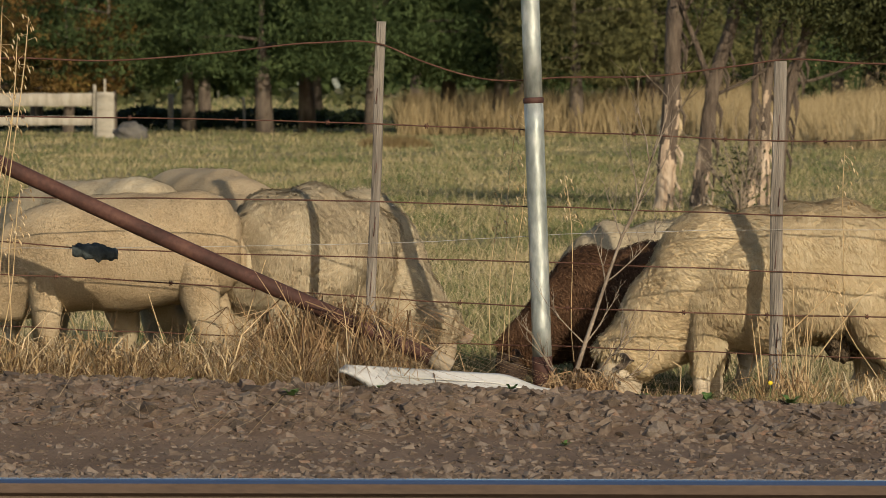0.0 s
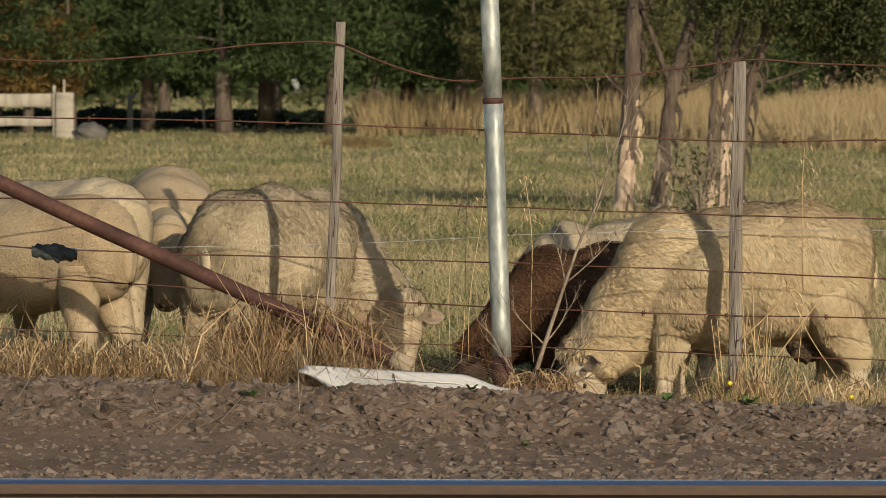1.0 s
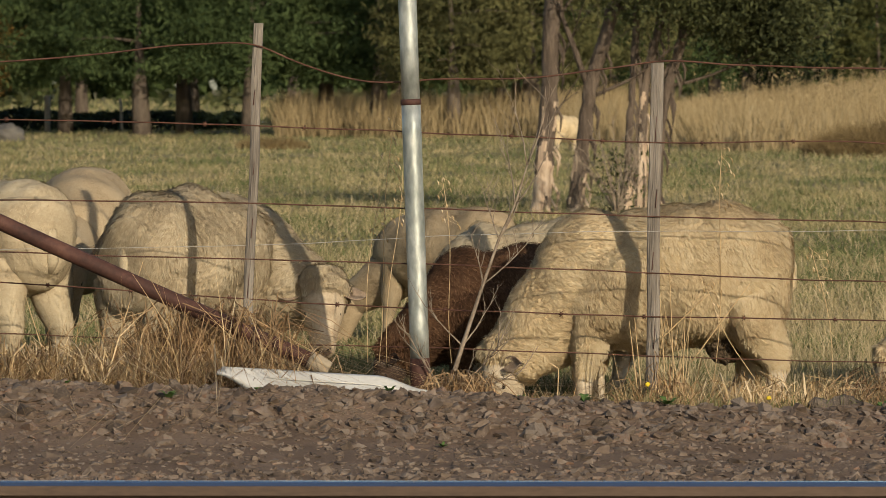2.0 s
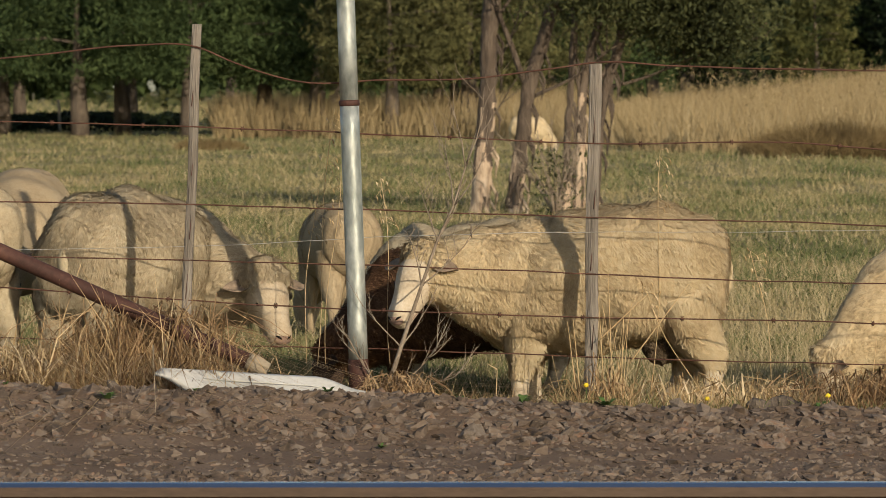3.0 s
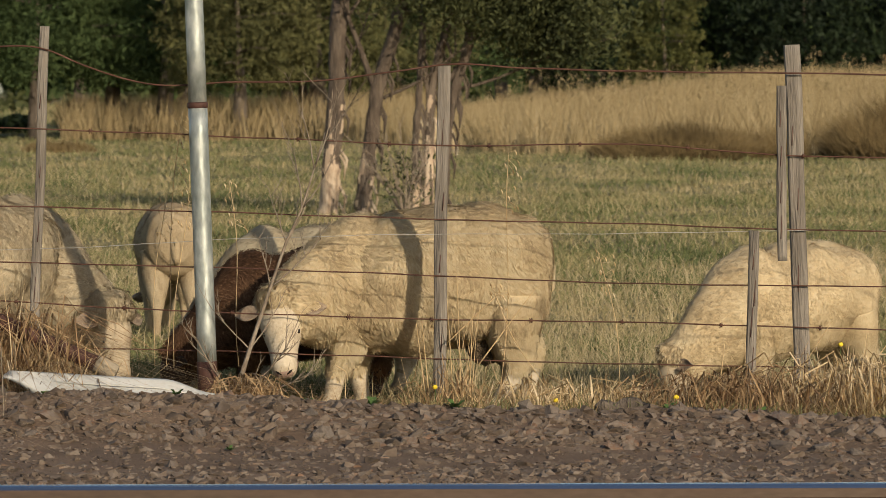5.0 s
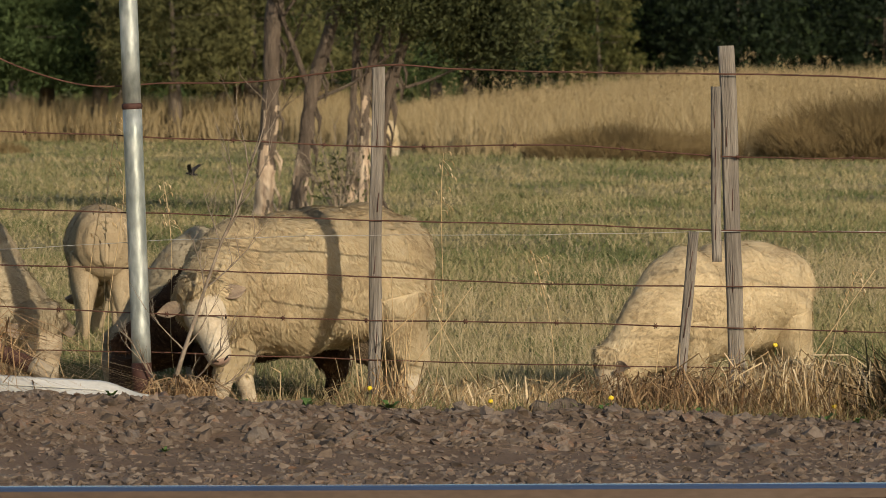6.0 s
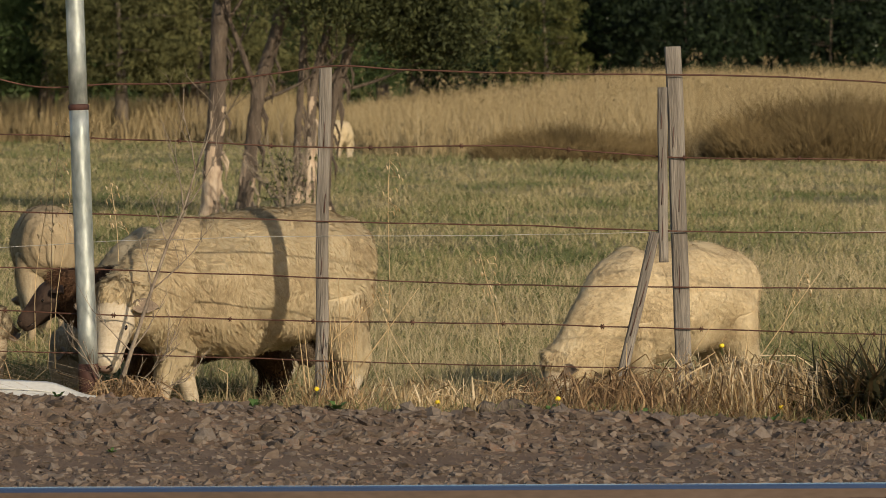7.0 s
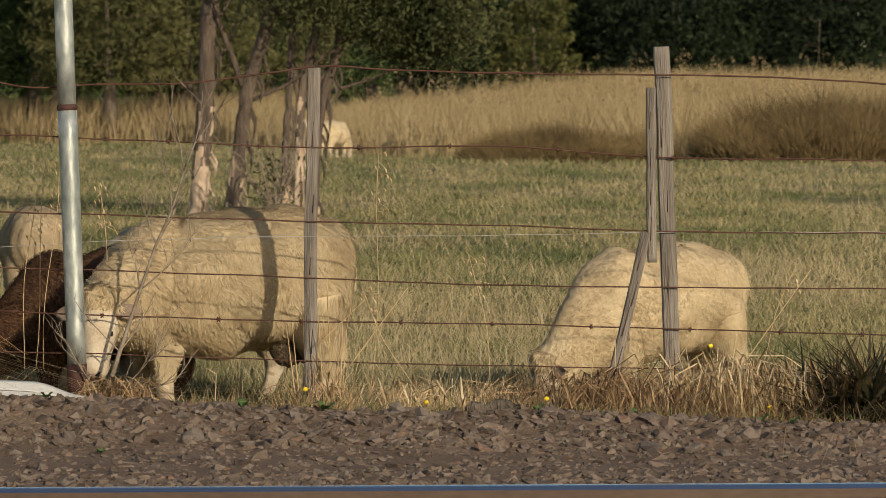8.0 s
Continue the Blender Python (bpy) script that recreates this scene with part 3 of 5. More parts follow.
timber("fence_dropper", "thin weathered timber dropper hanging on the wires", (-1.105, 18.290, 0.269), (-1.064, 18.290, 1.418), 0.034, 0.03, 1)
timber("fence_dropper", "weathered grey timber dropper hanging on the wires", (0.356, 18.290, 0.092), (0.375, 18.290, 1.274), 0.046, 0.034, 2)
timber("fence_post", "sawn grey timber fence post with cracks", (1.682, 18.320, -0.014), (1.637, 18.320, 1.348), 0.056, 0.05, 3, "")
timber("fence_dropper", "short grey timber offcut wired to the post", (1.599, 18.270, 0.567), (1.593, 18.270, 1.200), 0.034, 0.03, 4)
swing = timber("fence_dropper", "short loose dropper pushed aside by a sheep", (1.483, 18.270, 0.071), (1.485, 18.270, 0.676), 0.036, 0.03, 5)


def wire(name, label, pts, r, material, barbs=False, seed=0):
    rnd = random.Random(seed)
    keys = spline([(p[0], p[1], p[2]) for p in pts], 260)
    path = [(x, y + 0.003 * noise.noise(Vector((x * 5, seed, 0))), z + 0.0035 * noise.noise(Vector((x * 4, 5, seed)))) for x, y, z in keys]
    root = new(name, mesh(name, *tube(path, r, 6), material))
    if barbs:
        x = keys[0][0] + 0.1
        zs = np.array(path)
        while x < keys[-1][0]:
            i = int(np.argmin(abs(zs[:, 0] - x)))
            c = Vector(path[i])
            v, f = joined(*[tube([c - d * 0.011, c + d * 0.011], r * 0.7, 4) for d in (Vector((0.4, 0.3, 0.9)).normalized(), Vector((-0.4, -0.5, 0.8)).normalized())],
                          tube([c - Vector((0.008, 0, 0)), c + Vector((0.008, 0, 0))], r * 1.6, 5))
            part("barb", mesh("barb", v, f, material), root)
            x += 0.30 + 0.12 * rnd.random()
    return tagged(root, label, "fence wire", "fence wires")


wire("fence_wire", "rusty sagging top wire", ((-4.309, 18.280, 1.234), (-3.066, 18.280, 1.253), (-2.447, 18.280, 1.285), (-1.953, 18.280, 1.281), (-1.625, 18.280, 1.309), (-1.297, 18.280, 1.341), (-1.063, 18.270, 1.335), (-0.929, 18.280, 1.280), (-0.704, 18.280, 1.212), (-0.398, 18.280, 1.214), (-0.032, 18.280, 1.224), (0.212, 18.280, 1.254), (0.375, 18.270, 1.278), (0.659, 18.280, 1.266), (1.104, 18.280, 1.251), (1.609, 18.270, 1.246), (1.932, 18.280, 1.240), (2.274, 18.280, 1.223), (2.476, 18.280, 1.207), (3.438, 18.280, 1.186)), 0.0032, M["wire"])
wire("fence_wire", "rusty barbed wire second from the top", ((-4.310, 18.280, 1.110), (-2.448, 18.280, 1.076), (-1.626, 18.280, 1.064), (-1.076, 18.275, 1.047), (-0.500, 18.260, 1.024), (-0.093, 18.280, 1.006), (0.363, 18.270, 0.985), (1.024, 18.280, 0.989), (1.631, 18.280, 0.948), (2.477, 18.280, 0.934), (3.440, 18.280, 0.907)), 0.0027, M["wire"], True, 2)
wire("fence_wire", "rusty plain wire at back height", ((-4.312, 18.280, 0.801), (-2.449, 18.280, 0.781), (-1.729, 18.280, 0.777), (-1.093, 18.275, 0.767), (-0.500, 18.260, 0.749), (0.363, 18.270, 0.719), (1.025, 18.280, 0.702), (1.632, 18.280, 0.680), (2.478, 18.280, 0.668), (3.441, 18.280, 0.651)), 0.0027, M["wire"])
wire("fence_wire", "thin bright plain wire", ((-4.314, 18.280, 0.612), (-2.450, 18.280, 0.596), (-1.627, 18.280, 0.605), (-1.011, 18.275, 0.618), (-0.398, 18.260, 0.649), (0.363, 18.270, 0.666), (1.025, 18.280, 0.666), (1.632, 18.280, 0.676), (2.478, 18.280, 0.672), (3.441, 18.280, 0.673)), 0.0011, M["plain_wire"])
wire("fence_wire", "rusty wire with a loose tie", ((-4.314, 18.280, 0.637), (-2.450, 18.280, 0.621), (-2.305, 18.280, 0.609), (-1.832, 18.280, 0.585), (-1.093, 18.275, 0.565), (-0.500, 18.260, 0.549), (0.363, 18.270, 0.515), (1.066, 18.280, 0.485), (1.632, 18.280, 0.477), (2.479, 18.280, 0.466), (3.443, 18.280, 0.446)), 0.0026, M["wire"])
wire("fence_wire", "rusty barbed wire at knee height", ((-4.314, 18.280, 0.533), (-2.450, 18.280, 0.504), (-1.935, 18.280, 0.478), (-1.093, 18.275, 0.420), (-0.500, 18.260, 0.388), (0.364, 18.270, 0.358), (1.107, 18.280, 0.344), (1.633, 18.280, 0.327), (2.480, 18.280, 0.299), (3.444, 18.280, 0.276)), 0.0026, M["wire"], True, 5)
wire("fence_wire", "rusty bottom wire half hidden by grass", ((-4.316, 18.280, 0.348), (-2.451, 18.280, 0.313), (-1.627, 18.280, 0.281), (-1.094, 18.275, 0.262), (-0.500, 18.260, 0.247), (0.364, 18.270, 0.215), (1.107, 18.280, 0.192), (1.633, 18.280, 0.182), (2.481, 18.280, 0.163), (3.445, 18.280, 0.139)), 0.0024, M["wire"])


def make_pole():
    root = new("steel_pole")
    foot, top = Vector((-0.475, 18.220, 0.070)), Vector((-0.567, 18.220, 2.790))
    root.matrix_basis = Matrix.Translation(foot) @ Vector((0, 0, 1)).rotation_difference(top - foot).to_matrix().to_4x4()
    h = (top - foot).length
    part("stub", mesh("stub", *tube([(0, 0, -0.06), (0, 0, 0.10), (0, 0, 0.141)], [0.037, 0.037, 0.036], 24, 0.06), M["rust"]), root, "rusty ground stub")
    lower_h = h * 0.388
    part("tube", mesh("tube", *tube([(0, 0, 0.137 + (lower_h - 0.137) * i / 8) for i in range(9)], 0.0345, 32), M["galv"]), root, "galvanised lower tube")
    part("tube", mesh("tube", *tube([(0, 0, lower_h + (h - lower_h) * i / 8) for i in range(9)], 0.033, 32), M["galv"]), root, "galvanised upper tube")
    part("clamp", mesh("clamp", *tube([(0, 0, lower_h - 0.004), (0, 0, lower_h), (0, 0, lower_h + 0.014), (0, 0, lower_h + 0.018)], [0.034, 0.0375, 0.0375, 0.034], 32), M["rust"]), root, "rusty clamp band")
    return tagged(root, "dented galvanised steel pole with a rusty clamp", "pole")


make_pole()


def make_brace():
    root = new("brace_pipe")
    a, b = Vector((-3.281, 18.100, 1.310)), Vector((-0.853, 17.860, 0.219))
    part("pipe", mesh("pipe", *tube([a + (b - a) * (i / 14) + Vector((0, 0, -0.012 * math.sin(math.pi * i / 14))) for i in range(15)], 0.0285, 20, 0.03), M["rust"]), root)
    d = (b - a).normalized()
    part("footing", mesh("footing", *tube([b - d * 0.01, b + d * 0.02, b + d * 0.07], [0.032, 0.034, 0.026], 16, 0.15), M["concrete"]), root, "sandy concrete lump on the end")
    return tagged(root, "rusty red-brown brace pipe leaning into dry grass", "pipe")


make_brace()


def make_sheet():
    """A shallow white moulded length lying on the gravel, its far end tapering off."""
    root = new("white_panel")
    n = 26
    a, b = Vector((-1.161, 17.620, 0.150)), Vector((-0.448, 17.520, 0.113))
    verts, faces = [], []
    prof = ((-0.115, -0.075), (-0.125, -0.035), (-0.118, -0.022), (-0.02, 0.022), (0.055, 0.050), (0.062, 0.058), (0.10, 0.062), (0.112, 0.05), (0.112, -0.06))
    for i in range(n):
        s = i / (n - 1)
        c = a.lerp(b, s) + Vector((0, 0, -0.004 * math.sin(s * math.pi)))
        k = 1 - 0.7 * smooth01(s, 0.75, 1.0)
        g = 0.3 + 0.7 * smooth01(s, 0.0, 0.3)
        for y, z in prof:
            verts.append(c + Vector((0.10 * y, y * g, (0.062 - (0.062 - z) * (0.18 + 0.82 * smooth01(s, 0.0, 0.35))) * k)))
    m = len(prof)
    for i in range(n - 1):
        for j in range(m):
            faces.append((i * m + j, (i + 1) * m + j, (i + 1) * m + (j + 1) % m, i * m + (j + 1) % m))
    faces += [tuple(range(m)), tuple(range(n * m - 1, (n - 1) * m - 1, -1))]
    part("shell", mesh("shell", verts, faces, M["white_sheet"]), root)
    part("lip", mesh("lip", *tube([a.lerp(b, s) + Vector((0, 0.0, 0.033 * (1 - 0.7 * smooth01(s, 0.75, 1)))) for s in (0.2, 0.4, 0.6, 0.75, 0.9)], 0.003, 8), M["white_sheet"]), root, "raised long lip")
    return tagged(root, "dusty white moulded panel lying on the gravel", "panel")


make_sheet()


# ---- small things at the fence ----
def make_rag():
    root = new("rag")
    a, b = Vector((-2.184, 18.265, 0.597)), Vector((-2.020, 18.265, 0.583))
    verts, faces = [], []
    for i in range(18):
        s = i / 17
        c = a.lerp(b, s)
        w = 0.017 + 0.013 * math.sin(math.pi * s) + 0.006 * noise.noise(Vector((s * 6, 0, 0)))
        for j in range(10):
            t = 2 * math.pi * j / 10
            k = 1 + 0.5 * noise.noise(Vector((s * 9, math.cos(t) * 2, math.sin(t) * 2)))
            verts.append(c + Vector((0, 0.016 * math.cos(t) * k, w * math.sin(t) * k - 0.006)))
    faces = [(i * 10 + j, i * 10 + (j + 1) % 10, (i + 1) * 10 + (j + 1) % 10, (i + 1) * 10 + j) for i in range(17) for j in range(10)]
    faces += [tuple(range(9, -1, -1)), tuple(range(170, 180))]
    part("cloth", mesh("cloth", verts, faces, M["rag"]), root)
    return tagged(root, "grey-green torn rag caught on the fence wire", "rag")


make_rag()


def make_log():
    a, b = Vector((0.892, 17.620, 0.035)), Vector((1.055, 17.680, 0.082))
    a.z, b.z = height(a.x, a.y) + 0.035, height(b.x, b.y) + 0.06
    path = [a.lerp(b, i / 8) + Vector((0, 0, 0.01 * math.sin(i * 1.3))) for i in range(9)]
    root = new("log", mesh("log", *tube(path, [0.012, 0.02, 0.024, 0.026, 0.026, 0.025, 0.028, 0.03, 0.018], 14, 0.35), M["bark"]))
    part("root_stub", mesh("root_stub", *tube([b, b + Vector((0.06, -0.03, -0.02)), b + Vector((0.12, -0.04, -0.055))], [0.02, 0.013, 0.005], 8, 0.3), M["bark"]), root)
    return tagged(root, "weathered broken log lying in the grass", "log")


make_log()


def branching(rnd, start, direction, length, r, depth, out, bend=0.25):
    pts, p, d = [Vector(start)], Vector(start), Vector(direction).normalized()
    n = 6
    for i in range(n):
        d = (d + Vector((rnd.uniform(-1, 1), rnd.uniform(-1, 1), rnd.uniform(-0.6, 1))) * bend * 0.4).normalized()
        p = p + d * (length / n)
        pts.append(p.copy())
        if depth and i > 0 and rnd.random() < 0.8:
            side = (d + Vector((rnd.uniform(-1, 1), rnd.uniform(-0.7, 0.7), rnd.uniform(-0.2, 0.8))) * 0.9).normalized()
            branching(rnd, p, side, length * rnd.uniform(0.3, 0.55), r * 0.5, depth - 1, out, bend)
    out.append(tube(pts, [r * (1 - 0.75 * i / n) for i in range(n + 1)], 6))


def make_sapling():
    rnd = random.Random(11)
    root = new("dead_sapling")
    stem = [(-0.383, 18.150, 0.074), (-0.325, 18.150, 0.257), (-0.250, 18.150, 0.480), (-0.193, 18.150, 0.643), (-0.136, 18.150, 0.764), (-0.092, 18.150, 0.906), (-0.052, 18.150, 1.037)]
    part("stem", mesh("stem", *tube(stem, [0.010, 0.008, 0.0065, 0.005, 0.004, 0.003, 0.0015], 8, 0.2), M["twig"]), root)
    for i, (s, dx, dz, ln) in enumerate(((1, 0.3, 0.4, 0.22), (1, -0.5, 0.5, 0.2), (2, 0.6, 0.5, 0.25), (2, -0.3, 1.0, 0.18), (3, 0.5, 0.8, 0.2), (3, -0.5, 0.9, 0.2), (4, 0.6, 0.7, 0.3), (4, -0.2, 1, 0.25), (5, 0.35, 0.9, 0.3), (5, -0.3, 1, 0.25))):
        out = []
        branching(rnd, stem[s], (dx, rnd.uniform(-0.3, 0.3), dz), ln, 0.0032, 2, out, 0.35)
        part("twig", mesh("twig", *joined(*out), M["twig"]), root)
    for dx, dz in ((0.16, 0.14), (0.28, 0.2), (-0.1, 0.16), (0.22, 0.07)):
        out = []
        branching(rnd, stem[0], (dx, 0, dz), 0.26, 0.005, 2, out, 0.3)
        part("twig", mesh("twig", *joined(*out), M["twig"]), root)
    return tagged(root, "leafless grey dead sapling beside the steel pole", "sapling")


make_sapling()


# ---- grasses ----
def blades(name, base, tall, width, lean, material, seed=0, curl=0.5, face=True, label="", category="grass", droop=0.25):
    """Many curved blades: base (n, 3), height and width (n), lean (n, 2) in metres at the tip."""
    rng = np.random.default_rng(seed)
    n = len(base)
    ang = rng.uniform(-0.7, 0.7, n) if face else rng.uniform(0, np.pi, n)
    side = np.column_stack([np.cos(ang), np.sin(ang), np.zeros(n)])
    lean3 = np.column_stack([lean, np.zeros(n)])
    up = np.column_stack([np.zeros(n), np.zeros(n), tall])
    rows = []
    for s, w in ((0.0, 1.0), (0.5, 0.8)):
        c = base + up * s + lean3 * (s ** (1 + curl))
        rows += [c - side * (width * w / 2)[:, None], c + side * (width * w / 2)[:, None]]
    tip = base + up * (1 - droop * np.minimum((np.linalg.norm(lean, axis=1) / np.maximum(tall, 1e-3)) ** 2, 2.0)[:, None]) + lean3
    verts = np.stack([*rows, tip], 1).reshape(-1, 3)
    o = np.arange(n)[:, None] * 5
    quads = o + np.array([[0, 1, 3, 2]])
    tris = o + np.array([[2, 3, 4]])
    me = arrays(name, verts, quads, tris, material)
    ob = new(name, me)
    return tagged(ob, label, category, kind="stuff")


def on_ground(x, y):
    return np.array([height(a, b) for a, b in zip(x, y)])


def wedge(rng, n, y0, y1, power=1.0, margin=1.12):
    """Points in the strip that spreads from the track, denser near it."""
    u = rng.random(n)
    y = 1 / ((1 - u) / y0 ** power + u / y1 ** power) ** (1 / power)
    x = (rng.random(n) * 2 - 1) * (y * 0.139 * margin)
    return x, y


def paddock():
    rng = np.random.default_rng(4)
    x, y = wedge(rng, 200000, 18.5, 175, 0.55)
    patch = np.array([noise.noise(Vector((a * 0.5, b * 0.22, 1))) + 0.5 * noise.noise(Vector((a * 1.6, b * 0.7, 4))) for a, b in zip(x, y)])
    tall = (0.035 + 0.06 * rng.random(len(x))) * (1 + 0.9 * np.clip(patch, -0.6, 1)) * (1 + np.clip((y - 30) / 120, 0, 0.5))
    width = 0.0025 + 0.00018 * y
    lean = rng.normal(0, 0.9, (len(x), 2)) * tall[:, None]
    base = np.column_stack([x, y, on_ground(x, y) - 0.01])
    blades("paddock_grass", base, tall, width, lean, M["green"], 1, label="short olive-green grazed pasture grass")
    # straw-coloured stalks standing among the green
    x, y = wedge(rng, 125000, 18.6, 110, 0.7)
    patch = np.array([noise.noise(Vector((a * 0.4, b * 0.15, 9))) for a, b in zip(x, y)])
    keep = rng.random(len(x)) < 0.4 + 1.4 * np.clip(patch, -0.2, 1)
    x, y = x[keep], y[keep]
    tall = 0.05 + 0.13 * rng.random(len(x)) ** 2
    blades("straw_stalk_grass", np.column_stack([x, y, on_ground(x, y) - 0.01]), tall, 0.0015 + 0.0001 * y, rng.normal(0, 0.6, (len(x), 2)) * tall[:, None], M["straw"], 2,
           label="scattered straw-coloured stalks in the pasture")

    # the pasture that goes on beyond the trees
    n = 14000
    y = 170 + 260 * rng.random(n) ** 1.5
    x = (rng.random(n) * 2 - 1) * y * 0.16
    tall = 0.15 + 0.25 * rng.random(n)
    blades("far_pasture_grass", np.column_stack([x, y, np.full(n, 0.0)]), tall, np.full(n, 0.07), rng.normal(0, 0.5, (n, 2)) * tall[:, None], M["green"], 5, label="pale pasture grass beyond the windbreak")


paddock()


def tall_grass():
    rng = np.random.default_rng(8)
    n = 80000
    y = 84 + 56 * rng.random(n) ** 0.8
    x = (rng.random(n) * 2 - 1) * y * 0.16
    edge = np.array([88 + 5 * noise.noise(Vector((a * 0.3, 2, 0))) + 28 * (1 - smooth01(a, -0.5, 4.0)) for a in x])
    keep = (y > edge) & (x > -0.055 * y)
    x, y = x[keep], y[keep]
    tall = (0.5 + 0.6 * rng.random(len(x))) * (0.72 + 0.45 * np.clip((x + 2) / 12, 0, 1))
    tall *= 1 + 0.55 * ((y > 112) & (x < 2.5))
    blades("tall_golden_grass", np.column_stack([x, y, on_ground(x, y) - 0.02]), tall, 0.018 + 0.015 * rng.random(len(x)), rng.normal(0, 0.28, (len(x), 2)) * tall[:, None], M["golden"], 3,
           label="tall dry golden grass before the trees")


tall_grass()


def grass_heads():
    """Sparse ripe stalks that stand above the golden grass on the rise."""
    rng = np.random.default_rng(9)
    n = 700
    y = 88 + 30 * rng.random(n)
    x = y * rng.uniform(0.03, 0.155, n)
    tall = 0.95 + 0.6 * rng.random(n) ** 1.5
    base = np.column_stack([x, y, on_ground(x, y)])
    lean = rng.normal(0, 0.2, (n, 2)) * tall[:, None]
    blades("ripe_grass_stalks", base, tall, np.full(n, 0.016), lean, M["golden"], 6, label="sparse ripe stalks above the golden grass")
    tip = base + np.column_stack([lean, tall * 0.97])
    pts = np.repeat(tip, 7, 0) + rng.normal(0, 1, (n * 7, 3)) * np.array([0.035, 0.035, 0.07])
    v, q = foliage(rng, pts, np.full(len(pts), 0.028), 2.2)
    tagged(new("ripe_seed_heads", arrays("ripe_seed_heads", v, q, np.zeros((0, 3), dtype=int), M["golden"])), "ripe seed heads above the golden grass", "grass", kind="stuff")


grass_heads()


def tussock(cx, cy, w, d, h, n, seed):
    rng = np.random.default_rng(seed)
    r, a = np.sqrt(rng.random(n)), rng.random(n) * 2 * np.pi
    x, y = cx + w * r * np.cos(a), cy + d * r * np.sin(a)
    k = np.sqrt(np.clip(1 - r * r, 0, 1))
    tall = h * (0.25 + 0.75 * k) * (0.55 + 0.6 * rng.random(n)) * np.array([1 + 0.5 * noise.noise(Vector((a * 1.7, b * 0.9, seed))) for a, b in zip(x, y)])
    lean = np.column_stack([(x - cx) * 0.1, (y - cy) * 0.1]) + rng.normal(0, 0.5, (n, 2)) * tall[:, None]
    blades("tussock_bank", np.column_stack([x, y, on_ground(x, y) - 0.03]), tall, np.full(n, 0.015), lean, M["tussock"], seed, label="mound of tussock grass with shade put into its brown")


# tussock mounds, their shaded look painted by the darker brown
tussock(5.95, 84.000, 1.75, 1.6, 0.66, 14000, 41)
tussock(10.35, 84.000, 2.3, 1.8, 1.12, 22000, 42)
tussock(-5.312, 96.000, 0.7, 1.0, 0.3, 1500, 43)


def arching(base, tall, rng, material, label):
    """Ribbons that rise, kink and fall over: base (n, 3), the height of the bend (n)."""
    n = len(base)
    a = rng.uniform(0, 2 * np.pi, n)
    out = np.column_stack([np.cos(a), 0.6 * np.sin(a), np.zeros(n)])
    reach, kink = tall * rng.uniform(0.2, 1.1, n), rng.uniform(0.25, 0.9, n)
    up = np.array([[0, 0, 1.0]])
    pts = [base, base + out * (reach * 0.15)[:, None] + up * (tall * 0.55)[:, None], base + out * (reach * 0.4)[:, None] + up * (tall * 0.95)[:, None],
           base + out * (reach * 0.8)[:, None] + up * (tall * (0.98 - 0.35 * kink))[:, None], base + out * (reach * 1.25)[:, None] + up * (tall * (1.0 - 1.0 * kink))[:, None]]
    pts = [p + (rng.normal(0, 0.05, (n, 3)) * tall[:, None] if i else 0) for i, p in enumerate(pts)]
    side = np.column_stack([np.cos(a + 1.2), 0.5 * np.sin(a + 1.2), rng.normal(0, 0.5, n)])
    side /= np.linalg.norm(side, axis=1)[:, None]
    w = (0.0016 + 0.0022 * rng.random(n) ** 2)[:, None]
    v = np.stack([q for i, p in enumerate(pts) for q in (p - side * w * (1, 1, 0.9, 0.7, 0.3)[i], p + side * w * (1, 1, 0.9, 0.7, 0.3)[i])], 1).reshape(-1, 3)
    o = np.arange(n)[:, None, None] * 10 + np.arange(4)[None, :, None] * 2
    q = (o + np.array([[[0, 1, 3, 2]]])).reshape(-1, 4)
    return tagged(new("straw_tangle", arrays("straw_tangle", v, q, np.zeros((0, 3), dtype=int), material)), label, "dead grass", kind="stuff")


